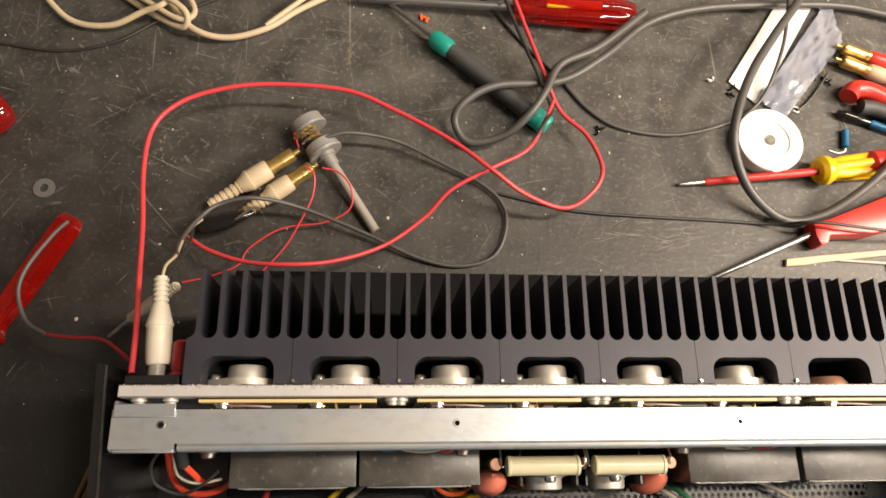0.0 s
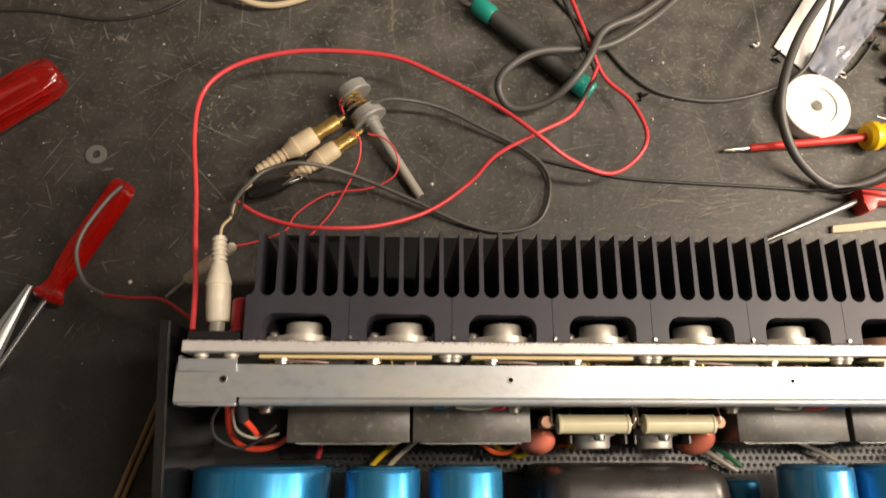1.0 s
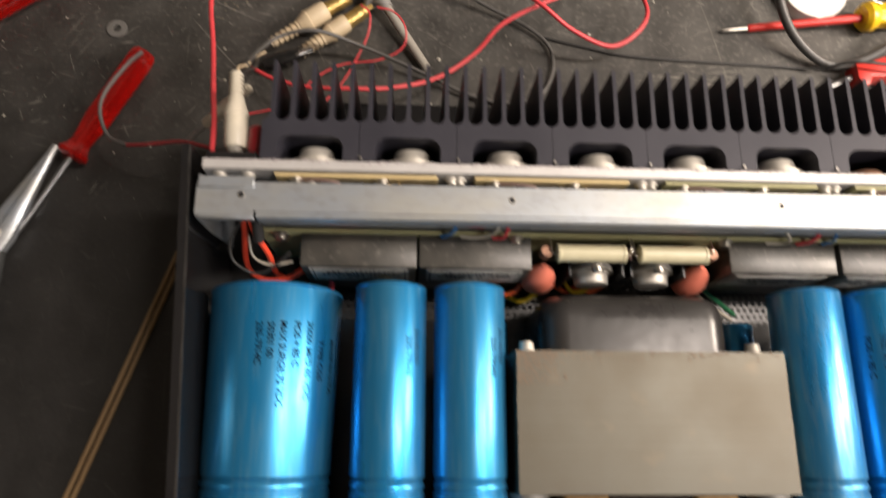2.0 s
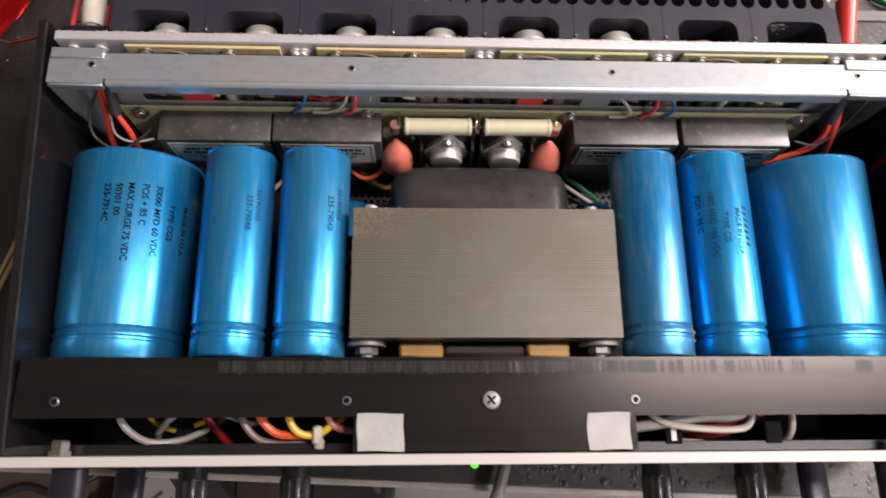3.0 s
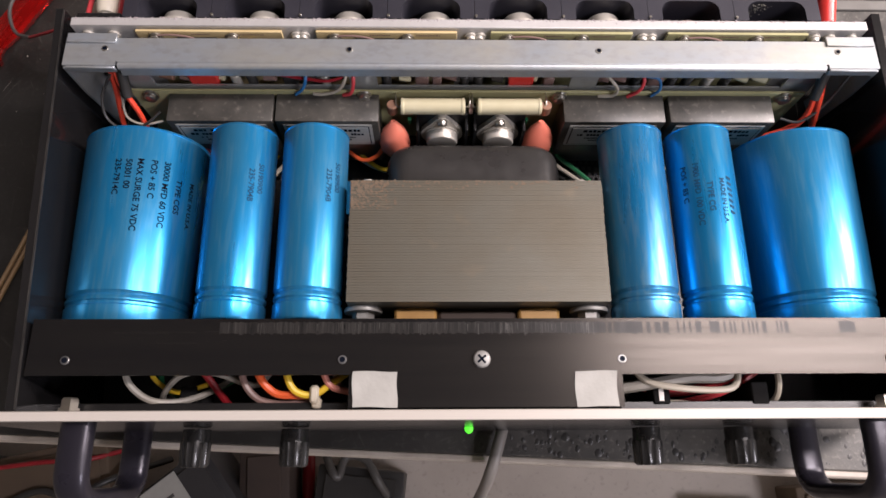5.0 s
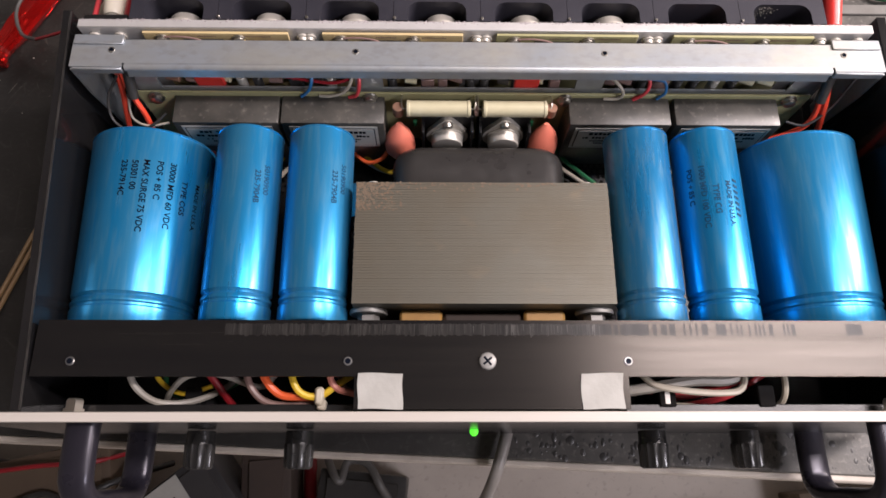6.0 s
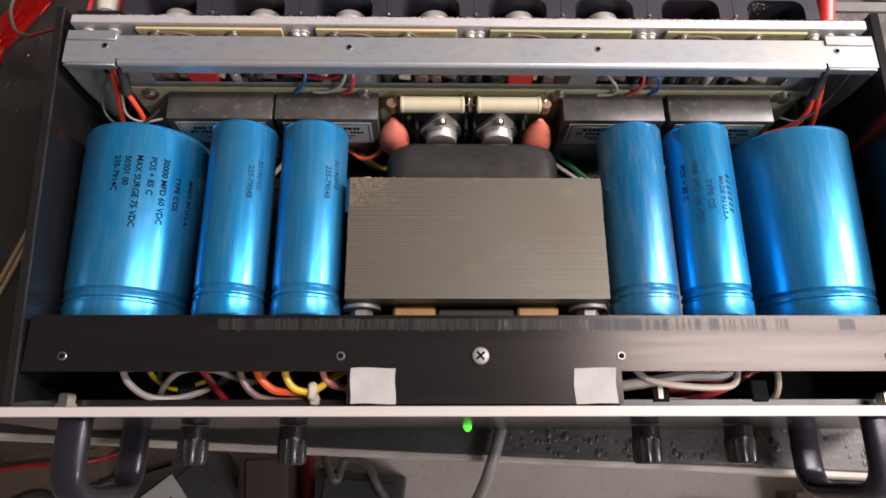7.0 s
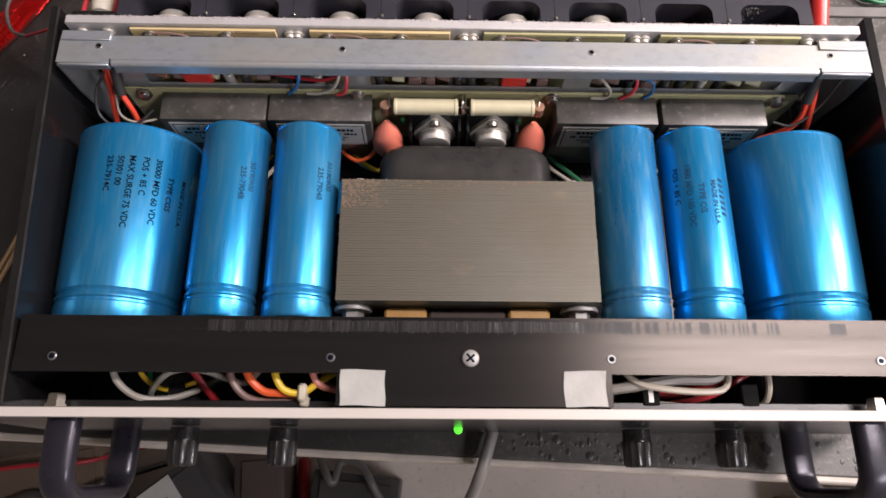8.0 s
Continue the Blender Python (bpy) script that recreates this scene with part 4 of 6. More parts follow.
    # central regulators, resistors and drop capacitors
    for cx in (-0.0180, 0.0165):
        s = B()
        for q in (-0.0155, 0.0140):
            box(s, cx + q, cx + q + 0.0016, 0.1425, 0.1610, 0.030, 0.0640, 0.0003)
        box(s, cx - 0.0155, cx + 0.0156, 0.1502, 0.1520, 0.030, 0.0690, 0.0003)
        hs = part("regulator_heat_sink", s, M_CHASSIS, amp, "small black finned regulator sink")
        power_transistor(hs, Matrix.Translation((cx, 0.1500, 0.0505)) @ Matrix.Rotation(radians(90), 4, "X"), upright=True)
    for xa, xb in ((-0.0425, -0.0045), (0.0025, 0.0405)):
        r = B()
        lathe(r, (xa, 0.1525, 0.0745), (xb, 0.1525, 0.0745), [(0, 0.0036), (0.015, 0.0049), (0.05, 0.0050), (0.06, 0.0047), (0.94, 0.0047), (0.95, 0.0050), (0.985, 0.0049), (1, 0.0036)], 24)
        ro = part("power_resistor", r, M_RESISTOR, amp, "cream enamelled axial power resistor")
        for x, s in ((xa, -1), (xb, 1)):
            part("lead", tube(B(), [(x, 0.1525, 0.0745), (x + s * 0.0022, 0.1525, 0.0746), (x + s * 0.0028, 0.1555, 0.0765), (x + s * 0.0028, 0.1622, 0.0735)], 0.0005, 6, 5), M_CHROME, ro)
    for x in (-0.0475, 0.0435):
        t = B()
        cyl(t, (x, 0.1535, 0.067), (x, 0.1535, 0.0750), 0.0032, 16)
        part("spacer", t, M_COPPER, amp, "tan tubular spacer")
    t = B()
    cyl(t, (-0.0022, 0.1535, 0.0700), (0.0002, 0.1535, 0.0700), 0.0030, 12)
    part("spacer", t, M_W_BROWN, amp)
    for x, y in ((-0.0470, 0.1420), (0.0415, 0.1420)):
        d = B()
        lathe(d, (x, y + 0.006, 0.0655), (x, y - 0.001, 0.0340), [(0, 0.0010), (0.08, 0.0022), (0.22, 0.0044), (0.42, 0.0060), (0.62, 0.0066), (0.80, 0.0061), (0.93, 0.0042), (1, 0.0015)], 24, flat=1.45)
        part("drop_capacitor", d, M_RESIN, amp, "salmon-red resin drop capacitor")
        g = B()
        cyl(g, (x * 0.8, 0.152, 0.056), (x * 0.8, 0.152, 0.061), 0.0012, 8)
        part("green_bead", g, M_W_GREEN, amp)
    # loose leads over the rear of the bay
    L = [
        ([(-0.203, 0.166, 0.094), (-0.201, 0.158, 0.084), (-0.196, 0.150, 0.070), (-0.196, 0.146, 0.050), (-0.193, 0.146, 0.030)], 0.0016, M_W_VERM, "orange-red wire"),
        ([(-0.206, 0.165, 0.090), (-0.208, 0.160, 0.076), (-0.211, 0.149, 0.054), (-0.204, 0.1415, 0.050), (-0.192, 0.1410, 0.050), (-0.182, 0.146, 0.050),
          (-0.178, 0.155, 0.046)], 0.0016, M_W_VERM, "orange-red wire in a wide loop"),
        ([(-0.206, 0.164, 0.090), (-0.214, 0.155, 0.080), (-0.214, 0.146, 0.070), (-0.203, 0.141, 0.064), (-0.192, 0.146, 0.066), (-0.185, 0.152, 0.068)], 0.0008, M_W_BLACK, "thin black wire"),
        ([(-0.207, 0.160, 0.072), (-0.205, 0.150, 0.066), (-0.196, 0.146, 0.064), (-0.184, 0.148, 0.064)], 0.0007, M_W_WHITE, "thin white wire"),
        ([(0.203, 0.163, 0.088), (0.2055, 0.156, 0.076), (0.209, 0.148, 0.058), (0.213, 0.142, 0.033)], 0.0018, M_W_VERM, "orange-red wire"),
        ([(0.201, 0.162, 0.084), (0.2025, 0.154, 0.071), (0.199, 0.149, 0.062), (0.188, 0.146, 0.056), (0.174, 0.1435, 0.050)], 0.0017, M_W_VERM, "orange-red wire"),
        ([(0.224, 0.172, 0.097), (0.216, 0.163, 0.088), (0.210, 0.155, 0.074), (0.198, 0.148, 0.066), (0.186, 0.150, 0.066)], 0.0008, M_W_BLACK, "thin black wire"),
        ([(-0.145, 0.168, 0.084), (-0.120, 0.168, 0.0845), (-0.098, 0.1655, 0.083), (-0.085, 0.164, 0.083), (-0.075, 0.166, 0.084)], 0.0010, M_W_DRED, "dark red wire"),
        ([(-0.098, 0.170, 0.088), (-0.097, 0.1640, 0.085), (-0.0995, 0.1612, 0.079), (-0.1045, 0.1608, 0.0735)], 0.0010, M_W_BLUE, "blue wire"),
        ([(-0.073, 0.170, 0.088), (-0.0745, 0.1632, 0.0845), (-0.079, 0.1606, 0.0785), (-0.087, 0.1602, 0.0750), (-0.094, 0.1612, 0.0735)], 0.0010, M_W_WHITE, "off-white wire"),
        ([(-0.070, 0.170, 0.088), (-0.0695, 0.1632, 0.0835), (-0.0715, 0.1602, 0.0765), (-0.0765, 0.1610, 0.0725)], 0.0011, M_W_RED, "red wire"),
        ([(0.074, 0.170, 0.086), (0.081, 0.1645, 0.0835), (0.0850, 0.1610, 0.0795), (0.083, 0.1602, 0.0745), (0.075, 0.1610, 0.0725)], 0.0010, M_W_WHITE, "off-white wire"),
        ([(0.092, 0.169, 0.086), (0.0995, 0.1660, 0.085), (0.0985, 0.1612, 0.0795), (0.0925, 0.1606, 0.0725)], 0.0011, M_W_RED, "red wire"),
        ([(0.088, 0.168, 0.085), (0.098, 0.167, 0.085), (0.108, 0.1655, 0.0845), (0.110, 0.1615, 0.0795), (0.1065, 0.1606, 0.0735)], 0.0009, M_W_BLUE, "blue wire"),
        ([(-0.075, 0.150, 0.030), (-0.066, 0.141, 0.026), (-0.054, 0.136, 0.022), (-0.045, 0.140, 0.03)], 0.0015, M_W_YELLOW, "yellow wire"),
        ([(-0.075, 0.146, 0.024), (-0.062, 0.138, 0.022), (-0.050, 0.137, 0.020), (-0.04, 0.146, 0.024)], 0.0014, M_W_WHITE, "off-white wire"),
        ([(-0.078, 0.144, 0.034), (-0.068, 0.138, 0.032), (-0.058, 0.140, 0.036), (-0.052, 0.150, 0.04)], 0.0014, M_W_ORANGE, "orange wire"),
        ([(0.050, 0.152, 0.034), (0.058, 0.143, 0.028), (0.068, 0.138, 0.022), (0.080, 0.130, 0.018)], 0.0015, M_W_GREEN, "green wire"),
        ([(0.048, 0.150, 0.030), (0.056, 0.140, 0.024), (0.066, 0.134, 0.020), (0.078, 0.127, 0.017)], 0.0014, M_W_WHITE, "off-white wire"),
        ([(-0.036, 0.146, 0.030), (-0.028, 0.142, 0.026), (-0.020, 0.144, 0.028), (-0.012, 0.142, 0.026), (-0.004, 0.146, 0.028)], 0.0016, M_W_ORANGE, "orange wire"),
        ([(-0.030, 0.147, 0.034), (-0.024, 0.141, 0.030), (-0.016, 0.142, 0.032), (-0.013, 0.148, 0.036)], 0.0014, M_W_YELLOW, "yellow wire"),
        ([(0.098, 0.150, 0.030), (0.112, 0.144, 0.026), (0.128, 0.138, 0.022), (0.140, 0.132, 0.020)], 0.0013, M_W_WHITE, "off-white wire"),
        ([(-0.170, 0.150, 0.040), (-0.166, 0.143, 0.034), (-0.168, 0.136, 0.028)], 0.0017, M_W_RED, "red wire"),
        ([(-0.118, 0.152, 0.030), (-0.124, 0.144, 0.026), (-0.132, 0.137, 0.022), (-0.138, 0.131, 0.02)], 0.0016, M_W_YELLOW, "yellow wire"),
        ([(-0.108, 0.152, 0.030), (-0.114, 0.144, 0.026), (-0.122, 0.137, 0.022), (-0.128, 0.131, 0.02)], 0.0015, M_W_WHITE, "off-white wire"),
    ]
    for pts, r, m, lab in L:
        wire(amp, pts, r, m, lab)
    for x in (-0.1985, 0.2010):
        s = B()
        cyl(s, (x, 0.1655, 0.0960), (x - 0.001, 0.155, 0.0800), 0.0030, 14)
        part("sleeve", s, M_W_BLACK, amp, "black heat-shrink sleeve")


TO3 = {}


def power_transistor(parent, m, upright=False, label="bright power transistor in a steel can"):
    """Lozenge flange, steel can and two screws; its can points along +z of m."""
    if not TO3:
        f = B()
        out = []
        for cx, r, a0, a1 in ((0.0151, 0.0044, -62, 62), (0, 0.0128, 62, 118), (-0.0151, 0.0044, 118, 242), (0, 0.0128, 242, 298)):
            out += [(cx + r * math.cos(radians(a0 + (a1 - a0) * i / 7)), r * math.sin(radians(a0 + (a1 - a0) * i / 7))) for i in range(8)]
        prism(f, out, 0, 0.0030)
        TO3["flange"] = mesh_of("flange", f, M_DULL)
        c = B()
        lathe(c, (0, 0, 0.0030), (0, 0, 0.0098), [(0, 0.0106), (0.12, 0.0106), (0.14, 0.0097), (0.85, 0.0095), (0.96, 0.0090), (1, 0.0078)], 32)
        TO3["can"] = mesh_of("can", c, M_DULL)
        s = B()
        lathe(s, (0, 0, 0.0030), (0, 0, 0.0060), [(0, 0.0030), (0.6, 0.0030), (0.9, 0.0024), (1, 0.0015)], 14)
        TO3["screw"] = mesh_of("screw", s, M_CHROME)
    if upright:
        m = m @ Matrix.Rotation(radians(90), 4, "Z")
    part("power_transistor", TO3["flange"], None, parent, label, m)
    part("transistor_can", TO3["can"], None, parent, "", m)
    for x in (-0.0151, 0.0151):
        part("fixing_screw", TO3["screw"], None, parent, "", m @ Matrix.Translation((x, 0, 0)))


rear_bracket()


def spreader():
    s = B()
    box(s, -0.2245, 0.2225, 0.1842, 0.1898, 0.018, 0.1060, 0.0005)
    sp = part("heat_spreader", s, M_ALU, amp, "thick bright aluminium heat spreader")
    for i, (xa, xb) in enumerate(((-0.189, -0.108), (-0.089, -0.010), (0.009, 0.089), (0.109, 0.189))):
        b = B()
        box(b, xa, xb, 0.1818, 0.1834, 0.040, 0.1042, 0.0002)
        bo = part("emitter_board", b, M_PCB_TAN if i < 2 else M_PCB, amp, "tan circuit board on edge" if i < 2 else "olive circuit board on edge")
        for x in (xa + 0.010, xb - 0.028):
            q = B()
            lathe(q, (x, 0.1818, 0.0995), (x, 0.1790, 0.0995), [(0, 0.0042), (0.35, 0.0042), (0.4, 0.0033), (0.8, 0.0033), (1, 0.0020)], 12)
            part("board_screw", q, M_CHROME, bo)
        q = B()
        cyl(q, (xa + 0.022, 0.1800, 0.0985), (xa + 0.044, 0.1800, 0.0985), 0.0019, 12)
        part("resistor", q, M_W_BLACK, bo)
        arc_pts = [(xa + 0.012, 0.1806, 0.1024), (xa + 0.020, 0.1805, 0.1030), (xa + 0.028, 0.1803, 0.1018), (xa + 0.034, 0.1800, 0.0985), (xa + 0.036, 0.1800, 0.094)]
        part("bent_lead", tube(B(), arc_pts, 0.00055, 6, 5), M_W_BROWN, bo, "dark sleeved component lead")
        q = B()
        rb = random.Random(60 + i)
        for x_from, x_to in ((xa + 0.030, xa + 0.041), (xa + 0.056, xa + 0.070)):
            x = x_from
            while x < x_to:
                w = rb.uniform(0.0005, 0.0011)
                box(q, x, x + w, 0.18168, 0.1818, 0.1012, 0.1022 + rb.uniform(-0.0002, 0.0002))
                x += w + 0.0005
        part("printed_mark", q, M_W_BROWN, bo, "small printing, unreadable")
        rg = random.Random(40 + i)
        x = xa + 0.004
        while x < xb - 0.006:
            q = B()
            z = rg.uniform(0.091, 0.0985)
            ln = rg.uniform(0.0015, 0.0042)
            k = rg.random()
            if k < 0.45:
                cyl(q, (x, 0.1817, z), (x + rg.gauss(0, 0.0006), 0.1817 - ln, z + 0.0006), rg.uniform(0.0005, 0.0009), 8)
                part("solder_pin", q, rg.choice((M_BRASS, M_CHROME, M_DULL)), bo)
            elif k < 0.8:
                cyl(q, (x, 0.1800, z), (x + 0.005, 0.1800, z), rg.uniform(0.0010, 0.0016), 10)
                part("resistor", q, rg.choice((M_W_BROWN, M_RESISTOR, M_W_BLACK)), bo)
            else:
                lathe(q, (x, 0.1817, z), (x, 0.1785, z), [(0, 0.0026), (0.5, 0.0026), (0.6, 0.0018), (1, 0.0012)], 10)
                part("board_nut", q, rg.choice((M_DULL, M_BRASS)), bo)
            x += rg.uniform(0.003, 0.0075)
    for x in (-0.217, -0.203, -0.1005, -0.0965, -0.0020, 0.0030, 0.0960, 0.1010, 0.1950, 0.2035, 0.2160):
        q = B()
        lathe(q, (x, 0.1842, 0.0985), (x, 0.1805, 0.0985), [(0, 0.0036), (0.4, 0.0036), (0.5, 0.0028), (0.9, 0.0024), (1, 0.0012)], 12)
        part("spreader_screw", q, M_DULL, sp)
    rg = random.Random(31)
    paste = B()
    for k in range(650):
        x, r = rg.uniform(-0.222, 0.220), rg.uniform(0.0002, 0.0006)
        y = 0.18975 - abs(rg.gauss(0, 0.0007))
        lathe(paste, (x, y, 0.1059), (x + rg.gauss(0, 0.0004), y, 0.1060 + r * 0.35), [(0, r), (0.6, r * 0.8), (1, r * 0.3)], 6, flat=rg.uniform(0.3, 0.8))
    o = part("thermal_paste", paste, M_PASTE, sp, "dried white thermal paste along the joint")
    o["kind"] = "stuff"
    # added black plate that stands in for the shadow between the fins
    fl = B()
    box(fl, -0.1975, 0.1975, 0.1890, 0.2710, 0.0085, 0.0100, 0.0003)
    part("fin_shade_plate", fl, M_MATT, amp, "matt black plate standing in for the shade under the fins")
    # eight finned modules bolted behind it
    w = 0.0492
    x0 = -4 * w
    pitch = w / 5
    for i in range(8):
        xc = x0 + (i + 0.5) * w
        yb, yf, yt = 0.1902, 0.2112, 0.2450
        out = [(xc - w / 2 + 0.00012, yb), (xc - 0.0165, yb), (xc - 0.0165, 0.1965)]
        out += [(xc - 0.0165 + 0.0065 - 0.0065 * math.cos(a), 0.1965 + 0.0065 * math.sin(a)) for a in (math.pi / 2 * k / 6 for k in range(1, 7))]
        out += [(xc + 0.0165 - 0.0065 + 0.0065 * math.sin(a), 0.1965 + 0.0065 * math.cos(a)) for a in (math.pi / 2 * k / 6 for k in range(0, 7))]
        out += [(xc + 0.0165, yb), (xc + w / 2 - 0.00012, yb)]
        ft = 0.0011
        back = []
        rad = pitch / 2 - ft
        for k in range(5, -1, -1):
            c = xc - w / 2 + k * pitch
            for a in (math.pi * j / 8 for j in range(9)):
                x = c + rad * math.cos(a)
                if xc - w / 2 + 0.00012 <= x <= xc + w / 2 - 0.00012:
                    back.append((x, yf + rad * (1 - math.sin(a))))
            if k == 5:
                back.insert(0, (xc + w / 2 - 0.00012, yf))
            if k == 0:
                back.append((xc - w / 2 + 0.00012, yf))
        base = B()
        prism(base, out + back, 0.020, 0.1060)
        bmesh.ops.triangulate(base, faces=[f for f in base.faces if len(f.verts) > 4])
        hs = part("heat_sink", base, M_SINK, amp, "black anodised finned heat sink block")
        for k in range(5):
            fx = xc - w / 2 + (k + 0.5) * pitch
            fb = B()
            prism(fb, [(fx - ft * 1.02, yf + rad * 0.9), (fx + ft * 1.02, yf + rad * 0.9), (fx + 0.0010, yt - 0.0005), (fx + 0.0006, yt), (fx - 0.0006, yt), (fx - 0.0010, yt - 0.0005)], 0.0201, 0.1059)
            part("fin", fb, M_SINK, hs)
        if i:
            pin = B()
            cyl(pin, (xc - w / 2 + 0.0008, 0.1915, 0.100), (xc - w / 2 + 0.0008, 0.1915, 0.1072), 0.0008, 8)
            part("locating_pin", pin, M_CHROME, hs)
        if i == 7:
            rg = random.Random(77)
            fl = B()
            for k in range(90):
                p = Vector((xc - 0.010 + rg.gauss(0, 0.004), 0.2029, 0.1035 - abs(rg.gauss(0, 0.004))))
                s = rg.uniform(0.0001, 0.00035)
                lathe(fl, p, p + Vector((0, -0.0003, 0)), [(0, s), (1, s * 0.6)], 5)
            o = part("paste_residue", fl, M_DUST, hs, "flecks of white thermal paste")
            o["kind"] = "stuff"
        if i < 6:
            power_transistor(hs, Matrix.Translation((xc + 0.0022, 0.1904, 0.0900)) @ Matrix.Rotation(radians(-90), 4, "X"))
        elif i == 6:
            q = B()
            lathe(q, (xc, 0.1900, 0.090), (xc, 0.1945, 0.090), [(0, 0.0125), (0.4, 0.0120), (1, 0.010)], 28)
            part("scorched_mount", q, M_COPPER, hs, "scorched empty transistor mount")


spreader()


def rear_terminals():
    b = B()
    box(b, -0.2230, -0.1985, 0.1900, 0.1945, 0.06, 0.1040, 0.0006)
    t = part("input_socket_plate", b, M_CHASSIS, amp, "black input socket plate")
    s = B()
    cyl(s, (-0.2125, 0.1945, 0.0930), (-0.2125, 0.2045, 0.0930), 0.0038, 18)
    part("phono_socket", s, M_W_LGREY, t, "tinned phono socket")
    for x, m in ((-0.2005, M_W_DRED), (0.2030, M_RED_PL)):
        p = B()
        lathe(p, (x, 0.1905, 0.0930), (x, 0.2120, 0.0930), [(0, 0.0060), (0.25, 0.0060), (0.3, 0.0050), (0.4, 0.0056), (0.95, 0.0054), (1, 0.0042)], 18)
        part("binding_post", p, m, amp, "red binding post")
    p = B()
    lathe(p, (0.2040, 0.194, 0.098), (0.2042, 0.2180, 0.106), [(0, 0.0054), (0.5, 0.0056), (0.97, 0.0056), (1, 0.0046)], 18)
    part("red_plug", p, M_RED_PL, amp, "red banana plug in a binding post")


rear_terminals()

# ---------------------------------------------------------------- loose things on the bench
def cable(name, label, runs, category="cable"):
    """Runs are (points, radius, material); the first is the cable itself."""
    root = None
    for i, (pts, r, m) in enumerate(runs):
        bm = tube(B(), pts, r, 12, 9)
        if root is None:
            root = solo(name, bm, m, label, category)
        else:
            part("cable_run", bm, m, root)
    return root


cable("test_lead", "looped red test lead lying across the bench", [([
    (-0.225, 0.197, 0.090), (-0.227, 0.219, 0.085), (-0.234, 0.247, 0.070), (-0.243, 0.286, 0.050), (-0.252, 0.327, 0.035), (-0.252, 0.356, 0.03),
    (-0.241, 0.373, 0.03), (-0.219, 0.385, 0.03), (-0.184, 0.392, 0.03), (-0.133, 0.390, 0.03), (-0.099, 0.376, 0.03), (-0.063, 0.353, 0.035),
    (-0.038, 0.331, 0.040), (-0.015, 0.319, 0.030), (0.013, 0.314, 0.02), (0.032, 0.325, 0.02), (0.041, 0.343, 0.02), (0.034, 0.370, 0.015),
    (0.016, 0.389, 0.015), (0.005, 0.415, 0.02), (-0.005, 0.447, 0.02), (-0.016, 0.485, 0.02)], 0.00150, M_W_RED)])
cable("test_lead", "second red test lead crossing the first", [([
    (0.010, 0.393, 0.022), (0.002, 0.375, 0.024), (-0.012, 0.351, 0.03), (-0.037, 0.335, 0.034), (-0.063, 0.321, 0.03), (-0.080, 0.305, 0.02),
    (-0.105, 0.286, 0.02), (-0.136, 0.272, 0.03), (-0.165, 0.268, 0.035), (-0.189, 0.271, 0.03), (-0.211, 0.279, 0.025), (-0.226, 0.289, 0.02)], 0.00135, M_W_RED)])
cable("twisted_lead", "black lead running beside the red test lead", [([
    (-0.024, 0.487, 0.020), (-0.013, 0.450, 0.0215), (-0.002, 0.418, 0.022), (0.004, 0.400, 0.022), (0.008, 0.385, 0.022), (0.002, 0.374, 0.026),
    (-0.008, 0.357, 0.028)], 0.00125, M_W_BLACK)])
cable("signal_cable", "thin black signal cable looping to the potentiometer", [([
    (-0.2165, 0.262, 0.070), (-0.222, 0.276, 0.048), (-0.218, 0.293, 0.036), (-0.207, 0.307, 0.030), (-0.185, 0.312, 0.030), (-0.156, 0.311, 0.015),
    (-0.116, 0.297, 0.008), (-0.083, 0.283, 0.004), (-0.057, 0.278, 0.003), (-0.034, 0.284, 0.003), (-0.024, 0.302, 0.003), (-0.025, 0.322, 0.003),
    (-0.040, 0.337, 0.004), (-0.068, 0.351, 0.006), (-0.098, 0.363, 0.012), (-0.129, 0.364, 0.020), (-0.147, 0.359, 0.020)], 0.00135, M_W_GREY)])
cable("mains_cable", "thick dark grey cable with a loop", [([
    (0.40, 0.470, 0.006), (0.300, 0.488, 0.006), (0.255, 0.496, 0.006), (0.208, 0.494, 0.007), (0.138, 0.486, 0.008), (0.091, 0.469, 0.010),
    (0.052, 0.435, 0.014), (0.017, 0.412, 0.016), (-0.029, 0.404, 0.020), (-0.052, 0.391, 0.018), (-0.058, 0.379, 0.012), (-0.048, 0.366, 0.008),
    (-0.025, 0.369, 0.012), (-0.008, 0.381, 0.022), (0.004, 0.398, 0.0245), (0.016, 0.420, 0.0245), (0.045, 0.437, 0.022), (0.085, 0.472, 0.018)], 0.0028, M_W_GREY)])
cable("thin_cable", "thin dark cable in a shallow bow", [([
    (-0.040, 0.500, 0.002), (-0.007, 0.455, 0.002), (0.019, 0.426, 0.002), (0.040, 0.399, 0.002), (0.064, 0.384, 0.002), (0.105, 0.380, 0.002),
    (0.150, 0.393, 0.002), (0.174, 0.412, 0.006), (0.189, 0.446, 0.015), (0.196, 0.477, 0.02), (0.202, 0.505, 0.02)], 0.0014, M_W_GREY)])
cable("mains_cable", "thick dark grey cable looping over the white roll", [([
    (0.230, 0.530, 0.012), (0.210, 0.493, 0.020), (0.179, 0.453, 0.026), (0.153, 0.417, 0.030), (0.137, 0.383, 0.030), (0.134, 0.356, 0.025),
    (0.147, 0.331, 0.015), (0.173, 0.315, 0.006), (0.199, 0.317, 0.008), (0.227, 0.333, 0.018), (0.254, 0.357, 0.026), (0.30, 0.40, 0.02)], 0.0032, M_W_GREY)])
cable("thin_cable", "long thin black cable across the bench", [([
    (-0.028, 0.331, 0.0012), (0.003, 0.324, 0.0012), (0.038, 0.318, 0.0012), (0.139, 0.314, 0.0012), (0.168, 0.311, 0.006), (0.190, 0.307, 0.022),
    (0.256, 0.302, 0.020), (0.36, 0.31, 0.004)], 0.0011, M_W_BLACK)])
